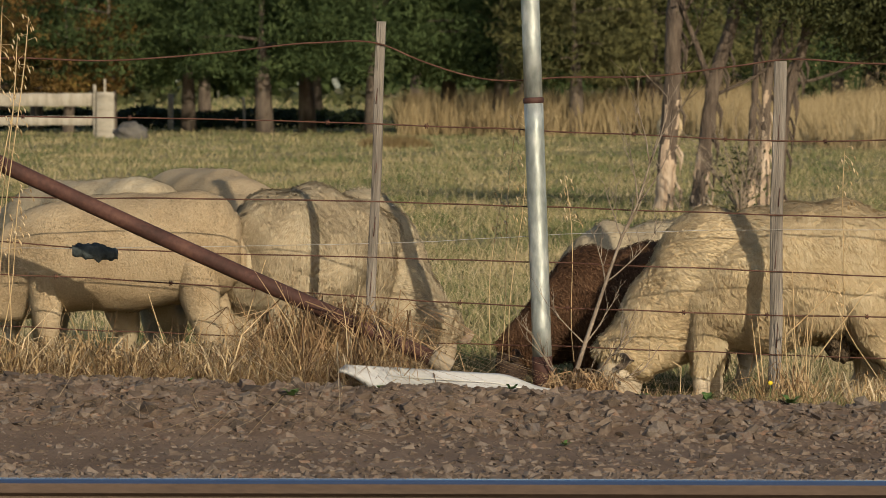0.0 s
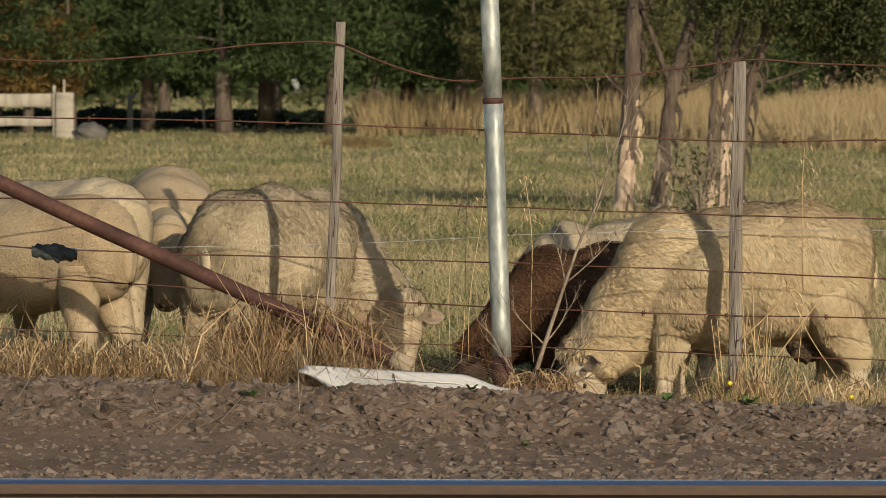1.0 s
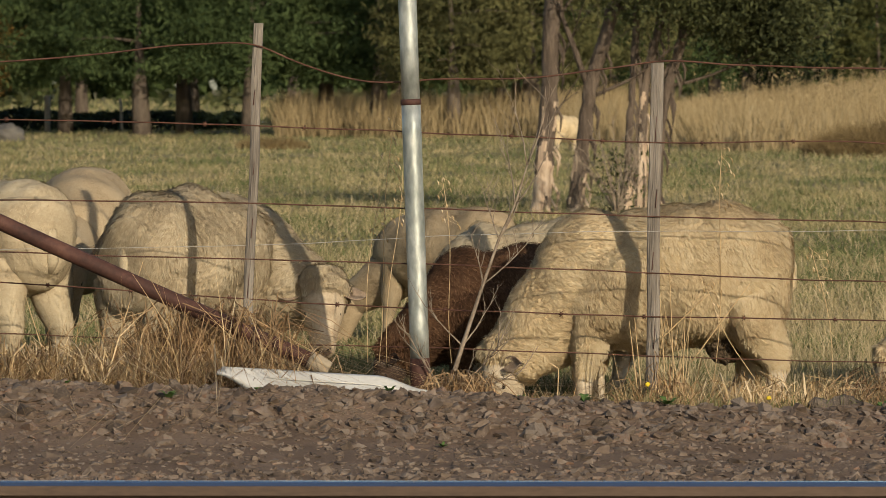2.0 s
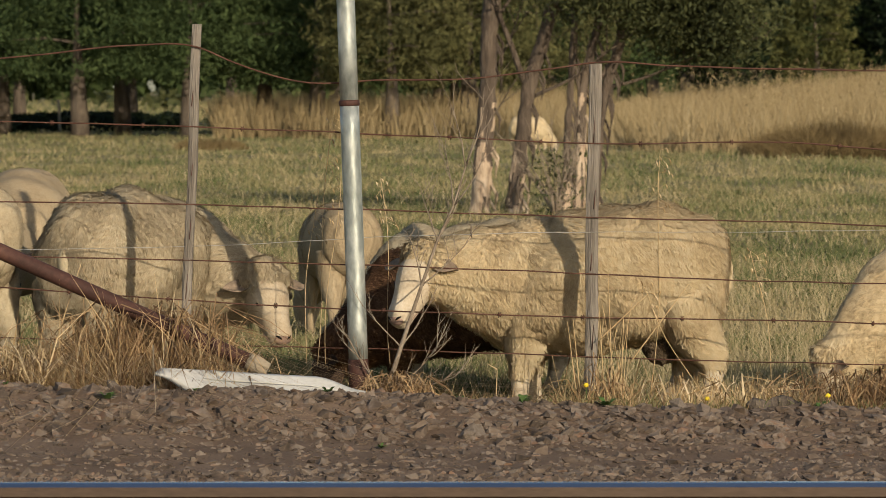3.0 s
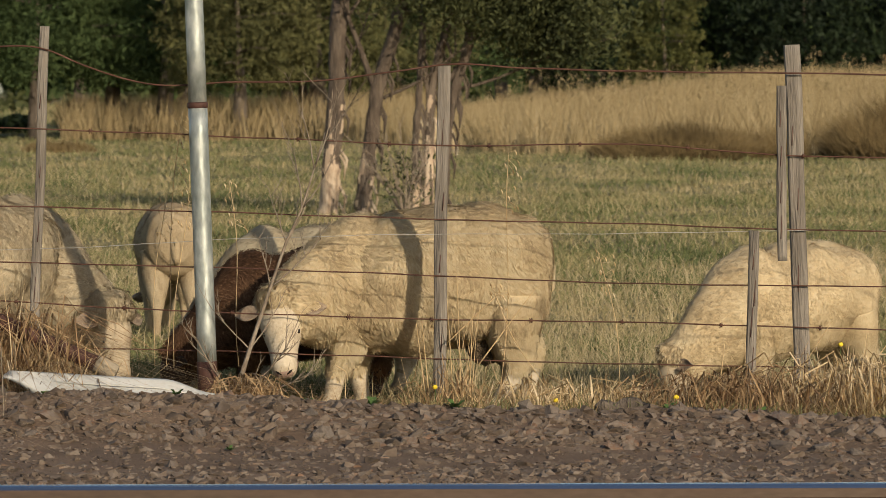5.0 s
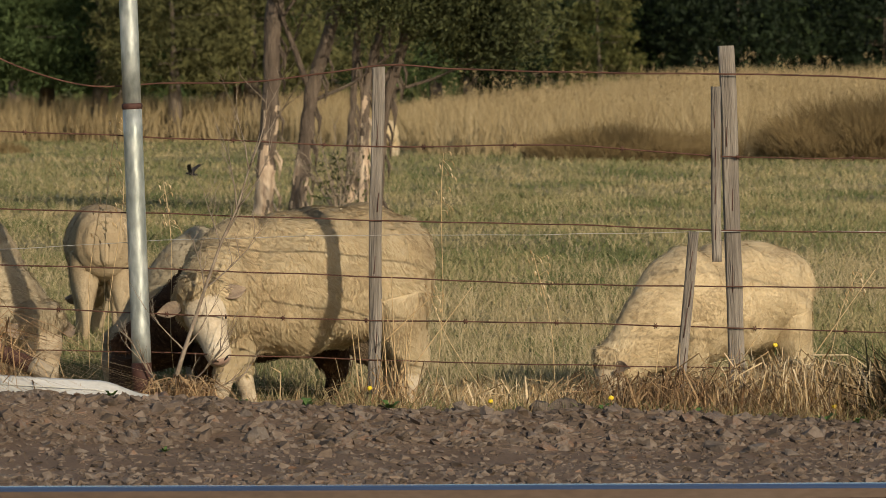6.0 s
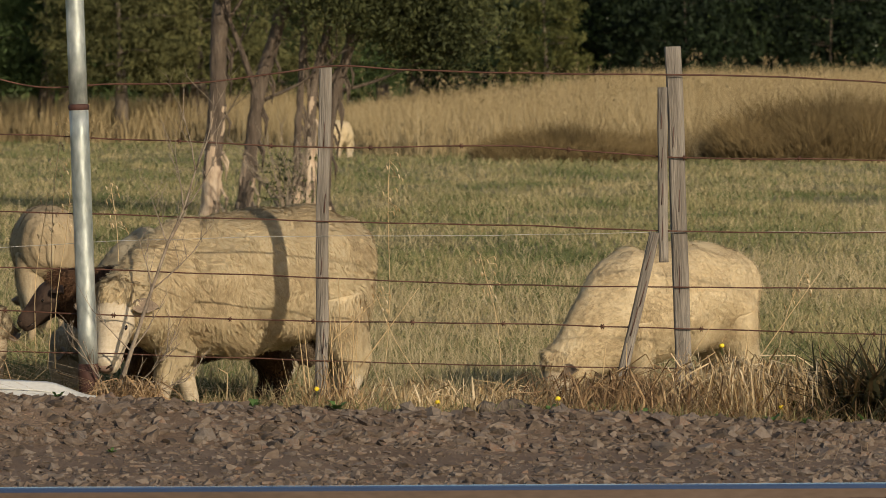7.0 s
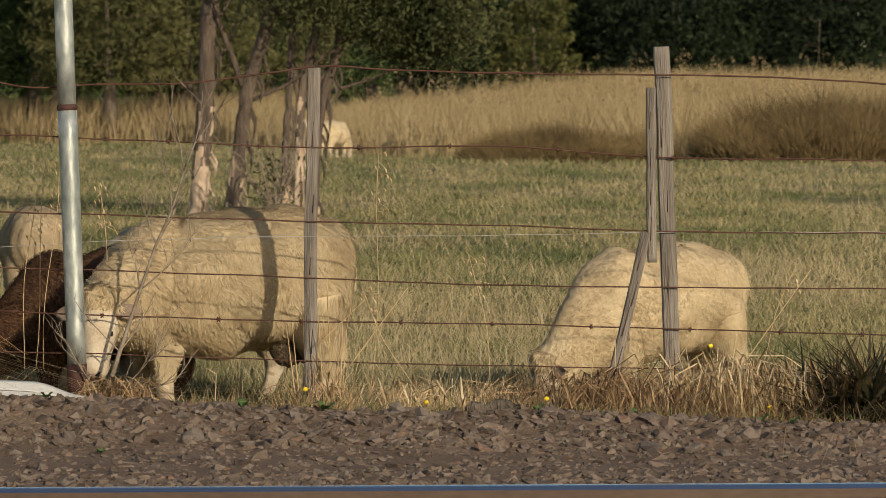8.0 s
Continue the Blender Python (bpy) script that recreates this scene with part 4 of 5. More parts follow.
def dry_clumps():
    """Rank dead grass along the wires: thick beside the brace pipe, patchy further on."""
    rng = np.random.default_rng(15)
    # centre x, half length, y, half depth, height, stalks
    belts = ((-1.85, 0.75, 17.95, 0.25, 0.36, 8500), (-1.24, 0.24, 17.95, 0.18, 0.48, 4500), (-0.84, 0.14, 18.1, 0.1, 0.11, 300), (-0.32, 0.10, 18.08, 0.1, 0.18, 900),
             (0.02, 0.16, 18.1, 0.1, 0.15, 450), (0.42, 0.10, 18.2, 0.1, 0.30, 220), (0.9, 0.5, 18.35, 0.3, 0.18, 1600), (1.4, 0.32, 18.1, 0.2, 0.27, 2400), (1.95, 0.28, 18.05, 0.2, 0.36, 4000), (2.4, 0.4, 18.1, 0.25, 0.34, 3600), (-2.5, 0.25, 18.0, 0.2, 0.35, 1500))
    for i, (cx, hx, cy, hy, h, n) in enumerate(belts):
        m = max(n // 45, 4)
        ccx, ccy = cx + np.clip(rng.normal(0, 0.6, m), -1.3, 1.3) * hx, cy + rng.uniform(-1, 1, m) * hy
        size, wind = rng.uniform(0.45, 1.2, m), rng.normal(0, 0.6, (m, 2))
        pick = rng.integers(0, m, n)
        off = rng.normal(0, 0.035, (n, 2))
        x, y = ccx[pick] + off[:, 0], ccy[pick] + off[:, 1]
        tall = h * size[pick] * (0.3 + 0.8 * rng.random(n))
        lean = (wind[pick] + rng.normal(0, 0.75, (n, 2)) + off * 9) * tall[:, None]
        flat = rng.random(n) < 0.4
        lean[flat] *= 2.4
        tall[flat] *= 0.45
        rank = rng.random(m)[pick] < 0.5
        base, width = np.column_stack([x, y, on_ground(x, y) - 0.01]), 0.0024 + 0.0042 * rng.random(n) ** 2
        for sel, stuff, words in ((~rank, "dry", "matted straw-coloured dead grass under the wires"), (rank, "dry_brown", "brown matted dead grass under the wires")):
            blades("dead_grass_clump", base[sel], tall[sel], width[sel], lean[sel], M[stuff], 60 + i, 0.7, False, words, "dead grass", 0.45)
    # long broken stalks that arch over and tangle
    # centre x, half length, y, half depth, height, stalks
    for i, (cx, hx, cy, hy, h, n) in enumerate(((-1.9, 0.62, 17.95, 0.2, 0.20, 2000), (-1.22, 0.22, 17.98, 0.14, 0.34, 800), (-2.45, 0.2, 17.95, 0.2, 0.2, 200), (-0.33, 0.08, 18.02, 0.07, 0.15, 420), (0.02, 0.14, 18.1, 0.1, 0.08, 80),
                                              (0.42, 0.1, 18.2, 0.08, 0.22, 40), (0.85, 0.45, 18.25, 0.25, 0.15, 420), (1.42, 0.32, 18.0, 0.18, 0.20, 620), (1.92, 0.26, 18.0, 0.18, 0.25, 800), (2.4, 0.35, 18.05, 0.2, 0.22, 320))):
        x, y = cx + np.clip(rng.normal(0, 0.55, n), -1.2, 1.2) * hx, cy + rng.uniform(-1, 1, n) * hy
        arching(np.column_stack([x, y, on_ground(x, y) - 0.01]), h * rng.uniform(0.35, 1.25, n), rng, M["dry_brown" if i % 2 else "dry"], "tangle of long broken straw stalks under the wires")
    # thin low litter all along the fence foot
    n = 9000
    x, y = rng.uniform(-3.2, 3.2, n), 17.6 + 1.0 * rng.random(n)
    tall = 0.03 + 0.09 * rng.random(n)
    blades("fence_foot_grass", np.column_stack([x, y, on_ground(x, y) - 0.005]), tall, 0.0025 + 0.002 * rng.random(n), rng.normal(0, 0.8, (n, 2)) * tall[:, None], M["dry_brown"], 90, 0.5, False,
           "low brown grass litter along the fence foot", "dead grass")
    n = 5000
    x, y = rng.uniform(0.3, 3.2, n), 17.6 + 0.6 * rng.random(n)
    tall = 0.03 + 0.08 * rng.random(n)
    blades("fence_foot_green", np.column_stack([x, y, on_ground(x, y) - 0.005]), tall, 0.003 + 0.002 * rng.random(n), rng.normal(0, 0.5, (n, 2)) * tall[:, None], M["green"], 91, 0.5, False,
           "short green grass along the fence foot", "grass")


dry_clumps()


def seed_stem(foot, top, seed, thick=0.0016):
    """One tall dry stalk with a drooping head of oat-like seeds."""
    rnd = random.Random(seed)
    foot, top = Vector(foot), Vector(top)
    root = new("oat_stem")
    path = [foot.lerp(top, i / 8) + Vector((0.012 * math.sin(i * 0.7 + seed), 0, 0)) for i in range(9)]
    part("stalk", mesh("stalk", *tube(path, [thick] * 8 + [thick * 0.5], 5), M["dry"]), root)
    out = []
    for i in range(14):
        p = path[-1].lerp(path[-3], rnd.random())
        q = p + Vector((rnd.uniform(-0.03, 0.05), rnd.uniform(-0.02, 0.02), rnd.uniform(-0.035, 0.02)))
        out.append(tube([p, q], 0.0007, 3))
        out.append(tube([q, q + Vector((0.004, 0, -0.008)), q + Vector((0.006, 0, -0.018))], [0.001, 0.003, 0.0006], 5))
    part("seed_head", mesh("seed_head", *joined(*out), M["dry"]), root, "loose drooping seed head")["kind"] = "stuff"
    return tagged(root, "tall dry oat stem with a drooping seed head", "grass stem", "dry oat stems")


STEMS = (((-0.644, 18.420, 0.181), (-0.574, 18.420, 1.111)), ((-0.689, 18.500, 0.177), (-0.643, 18.500, 0.818)), ((-0.613, 18.600, 0.171), (-0.561, 18.600, 0.878)), ((-0.363, 18.550, 0.174), (-0.404, 18.550, 0.858)),
         ((1.036, 18.450, 0.079), (0.953, 18.450, 0.593)), ((0.585, 18.450, 0.078), (0.625, 18.450, 0.959)), ((1.959, 18.300, 0.090), (2.119, 18.300, 0.538)), ((0.739, 18.200, 0.094), (0.536, 18.200, 0.479)),
         ((-2.420, 17.900, 0.207), (-2.305, 17.900, 1.431)), ((-2.458, 17.950, 0.204), (-2.342, 17.950, 1.372)), ((-2.481, 17.900, 0.206), (-2.379, 17.900, 1.472)), ((-2.424, 18.000, 0.201), (-2.326, 18.000, 0.828)), ((-2.380, 17.900, 0.207), (-2.348, 17.900, 0.709)), ((-2.481, 17.900, 0.186), (-2.357, 17.900, 1.111)))
for i, (a, b) in enumerate(STEMS):
    seed_stem(a, b, i + 1, 0.0022 if i > 7 else 0.0015)


def stick(a, b, r, seed):
    a, b = Vector(a), Vector(b)
    path = [a.lerp(b, i / 6) + Vector((0.012 * noise.noise(Vector((seed, i, 0))), 0, 0.012 * noise.noise(Vector((i, seed, 2))))) for i in range(7)]
    ob = new("straw_stalk", mesh("straw_stalk", *tube(path, [r * (1 - 0.09 * i) for i in range(7)], 5), M["dry"]))
    return tagged(ob, "single bent straw stalk", "grass stem", "bent straw stalks")


STICKS = (((-1.552, 18.000, 0.283), (-1.460, 18.000, 0.566)), ((-1.805, 18.000, 0.202), (-1.881, 18.000, 0.444)), ((0.304, 18.200, 0.093), (0.273, 18.200, 0.347)), ((0.318, 18.200, 0.093), (0.293, 18.200, 0.357)), ((0.405, 18.200, 0.093), (0.384, 18.200, 0.438)),
          ((0.435, 18.200, 0.093), (0.419, 18.200, 0.520)), ((0.466, 18.200, 0.093), (0.475, 18.200, 0.357)), ((0.016, 18.100, 0.068), (0.020, 18.100, 0.179)), ((0.020, 18.100, 0.179), (-0.015, 18.100, 0.200)), ((0.497, 18.220, 0.194), (0.709, 18.220, 0.479)),
          ((0.384, 18.200, 0.276), (0.556, 18.200, 0.439)), ((1.357, 18.100, 0.101), (1.377, 18.100, 0.282)), ((1.598, 18.100, 0.101), (1.767, 18.100, 0.363)), ((1.448, 18.100, 0.081), (1.451, 18.100, 0.283)), ((0.785, 18.100, 0.039), (0.675, 18.100, 0.100)), ((1.838, 18.100, 0.102), (2.155, 18.100, 0.545)))
for i, (a, b) in enumerate(STICKS):
    stick(a, b, 0.0028, i)
straws = random.Random(17)
for i in range(22):
    x, y = straws.choice((0.30, 0.43, 0.46)) + straws.uniform(-0.05, 0.05), straws.uniform(18.16, 18.25)
    stick((x, y, height(x, y)), (x + straws.uniform(-0.09, 0.09), y, height(x, y) + straws.uniform(0.14, 0.44)), straws.uniform(0.0014, 0.0024), 40 + i)


def weed(x, y, size, seed, n=16):
    rnd = random.Random(seed)
    z = height(x, y)
    root = new("weed")
    for i in range(n):
        a, l = rnd.uniform(0, 6.28), size * rnd.uniform(0.5, 1)
        d, up = Vector((math.cos(a), math.sin(a), 0)), rnd.uniform(0.3, 1.1)
        s = Vector((-d.y, d.x, 0)) * l * 0.2
        p0, p1, p2 = Vector((0, 0, 0)), d * l * 0.5 + Vector((0, 0, l * 0.5 * up)), d * l + Vector((0, 0, l * 0.55 * up))
        me = mesh("leaf", [p0 - s * 0.3, p0 + s * 0.3, p1 + s, p2, p1 - s], [(0, 1, 2, 4), (4, 2, 3)], M["weed"], False)
        part("leaf", me, root)
    root.location = (x, y, z + 0.004)
    return tagged(root, "small green weed rooted in the gravel", "weed", "weeds on the gravel")


for i, (x, y, s) in enumerate(((-1.301, 17.12, 0.055), (-0.564, 17.42, 0.05), (0.106, 17.45, 0.06), (0.396, 17.38, 0.06), (-0.362, 16.6, 0.035), (-0.107, 17.3, 0.035),
                               (-1.666, 17.3, 0.03), (1.457, 17.42, 0.05), (1.899, 17.42, 0.05), (1.130, 17.45, 0.045), (2.014, 17.4, 0.045), (-1.021, 17.4, 0.03), (1.716, 17.38, 0.04))):
    weed(x, y, s, i + 3)


def flower(p, seed):
    p = Vector(p)
    g = height(p.x, p.y)
    root = new("flower")
    part("stalk", mesh("stalk", *tube([(p.x, p.y, g), (p.x + 0.004, p.y, (g + p.z) / 2), tuple(p)], 0.0012, 5), M["weed"]), root)
    v, f = ball(p, (0.010, 0.008, 0.008), 10, 6, 0.4, seed)
    part("bloom", mesh("bloom", v, f, M["petal"]), root, "yellow daisy-like bloom")
    return tagged(root, "small yellow flower on a thin stalk", "flower", "yellow flowers")


for i, p in enumerate(((0.339, 18.150, 0.120), (1.788, 18.050, 0.275), (1.183, 17.800, 0.103), (2.071, 18.000, 0.120), (0.767, 18.000, 0.080), (1.912, 17.900, 0.090), (1.975, 17.800, 0.069), (0.248, 17.800, 0.073))):
    flower(p, i)


def flax(cx, cy, n, h, seed, material, label):
    rng = np.random.default_rng(seed)
    x, y = cx + rng.normal(0, 0.1, n), cy + rng.normal(0, 0.08, n)
    tall = h * (0.3 + 0.7 * rng.random(n))
    blades("strap_leaf_plant", np.column_stack([x, y, on_ground(x, y) - 0.01]), tall, 0.012 + 0.012 * rng.random(n), rng.normal(0, 0.7, (n, 2)) * tall[:, None] + np.array([[-0.05, 0]]), material, seed, 0.8, False, label, "plant")


flax(2.351, 17.9, 650, 0.46, 71, M["dark_leaf"], "dark strap-leaved plant by the fence")
flax(2.203, 17.95, 90, 0.24, 72, M["weed"], "green rank grass clump by the fence")
flax(2.143, 18.0, 260, 0.30, 73, M["dark_leaf"], "dark dead leaves in a clump by the fence")


# ---- trees ----
def crown_points(rng, n, h0, h1, radius, clumps, seed, low=0.5, shape="cone"):
    """Leaf places gathered in drooping clumps round the limbs, with gaps between them."""
    t = rng.random(clumps) ** (1.0 / (1 - low + 0.001) if low < 0 else 1.0)
    t = np.where(rng.random(clumps) < low, rng.random(clumps) * 0.4, t)
    prof = (1 - t) ** 0.7 * (0.75 + 0.25 * np.clip(t * 10, 0, 1)) if shape == "cone" else np.sqrt(np.clip(1 - (2 * t - 0.9) ** 2 * 0.75, 0.05, 1))
    ang = rng.random(clumps) * 2 * np.pi
    rr = radius * prof * (0.55 + 0.5 * rng.random(clumps))
    c = np.column_stack([rr * np.cos(ang), rr * np.sin(ang), h0 + (h1 - h0) * t + 0.25 * rng.normal(0, 1, clumps) * radius * 0.2])
    pick = rng.integers(0, clumps, n)
    off = rng.normal(0, 1, (n, 3)) * np.array([0.10, 0.10, 0.052]) * radius
    return c[pick] + off


def tree(name, label, x, y, h0, h1, radius, trunk_r, leaf, bark, n=7000, size=0.16, seed=1, clumps=170, shape="cone", low=0.5, group="", category="tree", lean=0.0, slim=3.0):
    rng = np.random.default_rng(seed)
    rnd = random.Random(seed)
    root = new(name)
    root.location = (x, y, height(x, y) - 0.03)
    path = [(lean * i / 8 + 0.05 * math.sin(i + seed), 0.04 * math.cos(i * 1.3 + seed), h1 * 0.92 * i / 8) for i in range(9)]
    path[0] = (path[0][0], path[0][1], -0.1)
    part("trunk", mesh("trunk", *tube(path, [trunk_r * (1.25, 0.9, 0.3, 0.28, 0.25, 0.2, 0.16, 0.12, 0.05)[i] for i in range(9)], 12, 0.25, seed), bark), root)
    for i in range(9):
        z = h0 + (h1 - h0) * (0.02 + 0.5 * rnd.random())
        a = rnd.uniform(0, 6.28)
        l = radius * rnd.uniform(0.6, 0.95)
        k = z / (h1 * 0.92)
        s = Vector((lean * k, 0, z))
        d = Vector((math.cos(a), math.sin(a), 0.15))
        part("limb", mesh("limb", *tube([s, s + d * l * 0.5, s + d * l + Vector((0, 0, -0.1 * l))], [trunk_r * 0.2, trunk_r * 0.12, 0.008], 6, 0.2), bark), root)
    pts = crown_points(rng, n, h0, h1, radius, clumps, seed, low, shape)
    pts[:, 0] += lean * pts[:, 2] / h1
    pts = pts[pts[:, 2] > h0 * 0.7]
    v, q = foliage(rng, pts, np.full(len(pts), size), slim)
    part("crown", arrays("crown", v, q, np.zeros((0, 3), dtype=int), leaf), root)
    return tagged(root, label, category, group)


rnd = random.Random(31)
PINES = ((60, 130, 0.16), (190, 124, 0.15), (330, 126, 0.17), (465, 122, 0.2), (545, 127, 0.2), (660, 121, 0.16), (795, 123, 0.19), (885, 121, 0.21), (1017, 118, 0.17), (1130, 122, 0.12), (1160, 120, 0.24), (1275, 126, 0.17),
         (1400, 134, 0.2), (1540, 140, 0.2), (1660, 144, 0.22), (1810, 150, 0.2))
for i, (u, y, r) in enumerate(PINES):
    k = y / 8961.0
    tree("conifer", "dark conifer with a bare grey trunk", (u - 1195.6) * k, y, 1.25 + 0.3 * rnd.random(), 9.5 + 2 * rnd.random(), (1.75 if 700 < u < 1200 else 2.3) + 0.3 * rnd.random(), r, M["pine_olive" if u in (1017, 1160, 1275) else "pine_deep" if u > 1450 else "pine"], M["bark"], 18000, 0.09, 100 + i, 340, low=0.75, slim=4.5, group="conifers of the windbreak")
for i, (u, y) in enumerate(((-150, 150), (0, 155), (180, 152), (360, 156), (560, 154), (740, 150), (920, 152), (1100, 154), (1300, 156), (1480, 158), (1640, 160))):
    tree("conifer", "dark conifer in the row behind", (u - 1195.6) * y / 8961.0, y, 1.5, 11, 2.7, 0.2, M["pine_deep" if u > 1250 else "pine"], M["bark"], 5000, 0.2, 150 + i, 220, low=0.75, slim=5.0, group="conifers of the windbreak")
tree("autumn_tree", "russet and green broadleaf tree", -14.940, 124, 0.9, 6.0, 1.75, 0.14, M["autumn"], M["bark"], 13000, 0.07, 201, 240, "round", 0.5)
tree("cypress", "yellow-green upright cypress beside the hedge", 8.455, 132, 0.35, 7.0, 1.25, 0.12, M["cypress"], M["bark"], 14000, 0.065, 202, 300, "cone", 0.6)
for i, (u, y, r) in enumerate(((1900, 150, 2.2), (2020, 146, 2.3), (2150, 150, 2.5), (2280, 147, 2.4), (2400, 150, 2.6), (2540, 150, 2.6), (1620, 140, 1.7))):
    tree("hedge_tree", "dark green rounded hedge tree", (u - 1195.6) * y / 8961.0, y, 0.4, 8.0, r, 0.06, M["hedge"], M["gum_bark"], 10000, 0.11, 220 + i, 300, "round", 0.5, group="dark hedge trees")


def shade_scrub():
    """Low scrub between the windbreak's trunks, its near-black also painting the shade there."""
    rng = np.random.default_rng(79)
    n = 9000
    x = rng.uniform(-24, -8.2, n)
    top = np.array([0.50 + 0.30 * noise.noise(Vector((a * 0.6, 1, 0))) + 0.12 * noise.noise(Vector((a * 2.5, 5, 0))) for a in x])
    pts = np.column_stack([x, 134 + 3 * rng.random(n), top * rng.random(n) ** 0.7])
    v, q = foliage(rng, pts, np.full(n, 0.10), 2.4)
    tagged(new("shade_scrub", arrays("shade_scrub", v, q, np.zeros((0, 3), dtype=int), M["hedge"])), "low dark scrub doubling as painted shade under the windbreak", "bushes", kind="stuff")


shade_scrub()


def far_woods():
    """A deep belt of woods that closes the view behind the windbreak."""
    rng = np.random.default_rng(77)
    n = 16000
    x = rng.uniform(-120, 120, n)
    top = np.array([16 + 4 * noise.noise(Vector((a * 0.13, 0, 0))) for a in x])
    pts = np.column_stack([x, 420 + 20 * rng.random(n), top * rng.random(n) ** 0.8])
    v, q = foliage(rng, pts, np.full(n, 1.5), 1.6)
    tagged(new("far_woods", arrays("far_woods", v, q, np.zeros((0, 3), dtype=int), M["pine"])), "dark woods closing the distance", "woods", kind="stuff")

    n = 5000
    x = rng.uniform(-60, 60, n)
    gap = np.array([noise.noise(Vector((a * 0.5, 3, 0))) for a in x])
    x = x[gap > -0.05]
    pts = np.column_stack([x, 255 + 10 * rng.random(len(x)), 1.0 * rng.random(len(x)) * (0.6 + 0.8 * rng.random(len(x)))])
    v, q = foliage(rng, pts, np.full(len(x), 0.3), 1.8)
    tagged(new("far_bushes", arrays("far_bushes", v, q, np.zeros((0, 3), dtype=int), M["olive"])), "low dull bushes beyond the windbreak", "bushes", kind="stuff")


far_woods()


def gum(name, label, pts, radii, peel, crown=(), seed=1):
    """A slender trunk along points, its bark gnawed off up to the height peel."""
    root = new(name)
    rows = spline([(i, *p, r) for i, (p, r) in enumerate(zip(pts, radii))], 70)
    path = [(r[1] + 0.008 * noise.noise(Vector((i * 0.31, seed, 0))), r[2], r[3]) for i, r in enumerate(rows)]
    rad = [max(r[4], 0.006) * (1 + 0.1 * noise.noise(Vector((i * 0.5, 3, seed)))) for i, r in enumerate(rows)]
    v, f = tube(path, rad, 20, 0.3, seed)
    me = mesh("trunk", v, f, M["gum_bark"])
    me.materials.append(M["peeled"])
    for p in me.polygons:
        c = p.center
        if c.z < peel + 0.9 * noise.noise(Vector((c.x * 14, c.y * 14, c.z * 2.5 + seed))) and noise.noise(Vector((c.x * 22, c.y * 22, c.z * 3 + seed))) > -0.3:
            p.material_index = 1
    part("trunk", me, root)
    rnd = random.Random(seed)
    for j in range(12):
        i = rnd.randint(3, 40)
        v, f = tube([Vector(path[i]) + Vector((rad[i] * 0.9, -rad[i] * 0.5, 0)), Vector(path[i]) + Vector((rad[i] * 1.3 + 0.02, -rad[i] * 0.6, -0.1)), Vector(path[i]) + Vector((rad[i] * 1.1 + 0.02, -rad[i] * 0.6, -0.24))], [0.012, 0.016, 0.003], 5, 0.3)
        part("bark_strip", mesh("bark_strip", v, f, M["peeled" if path[i][2] < peel else "gum_bark"]), root, "loose hanging strip of bark")
    rng = np.random.default_rng(seed)
    for (p, d, l, r) in crown:
        out = []
        branching(rnd, p, d, l, r, 2, out, 0.3)
        part("limb", mesh("limb", *joined(*out), M["gum_bark"]), root)
    return tagged(root, label, "tree", "gum trees in the paddock")


GY = 47.0
T1 = gum("gum_tree", "gum tree with gnawed pale lower trunk", ((-0.123, 47.000, -0.080), (-0.091, 47.000, 0.245), (-0.071, 47.000, 0.664), (-0.029, 47.000, 1.187), (-0.019, 47.000, 1.658), (0.012, 47.000, 1.972), (0.054, 47.000, 2.599), (0.100, 47.000, 3.277)), (0.105, 0.088, 0.085, 0.078, 0.08, 0.078, 0.06, 0.02), 0.72, (((-0.029, 47.000, 1.187), (0.5, 0.1, 1), 1.3, 0.012), ((0.002, 47.000, 1.763), (0.6, 0.2, 0.8), 1.2, 0.02), ((-0.071, 47.000, 0.768), (0.4, -0.3, 0.9), 1.0, 0.008)), 3)
T2 = gum("gum_tree", "leaning gum tree with pale peeled foot", ((0.202, 47.000, -0.038), (0.233, 47.000, 0.297), (0.295, 47.000, 0.768), (0.347, 47.000, 1.187), (0.493, 47.000, 1.657), (0.597, 47.000, 2.075), (0.675, 47.000, 2.493), (0.753, 47.000, 3.119)), (0.085, 0.072, 0.066, 0.064, 0.06, 0.055, 0.04, 0.02), 0.42, (((0.347, 47.000, 1.135), (-0.35, 0, 1), 1.4, 0.035), ((0.347, 47.000, 1.082), (1.0, 0, 0.45), 0.9, 0.02), ((0.545, 47.000, 1.866), (0.9, 0.2, 0.5), 1.3, 0.025)), 5)
T3 = gum("gum_tree", "thin grey gum sapling trunk", ((0.693, 47.000, 0.025), (0.703, 47.000, 0.663), (0.744, 47.000, 1.291), (0.780, 47.000, 1.971), (0.795, 47.000, 3.015)), (0.04, 0.034, 0.032, 0.03, 0.015), 0.3, (), 7)
T4 = gum("gum_tree", "slender pale-barked gum trunk", ((0.819, 47.000, 0.025), (0.829, 47.000, 0.663), (0.859, 47.000, 1.239), (0.989, 47.000, 1.761), (1.067, 47.000, 2.388), (1.107, 47.000, 3.014)), (0.055, 0.048, 0.042, 0.04, 0.035, 0.015), 0.95, (((0.938, 47.000, 1.186), (0.6, 0, 0.8), 1.2, 0.03),), 9)
T5 = gum("gum_tree", "dark forked gum limb rising from the clump", ((0.955, 47.000, 0.025), (0.991, 47.000, 0.663), (1.058, 47.000, 1.134), (1.198, 47.000, 1.657), (1.275, 47.000, 2.283), (1.306, 47.000, 2.805)), (0.05, 0.045, 0.045, 0.045, 0.035, 0.015), 0.1, (((1.068, 47.000, 1.186), (1, 0, 0.25), 1.2, 0.018),), 12)


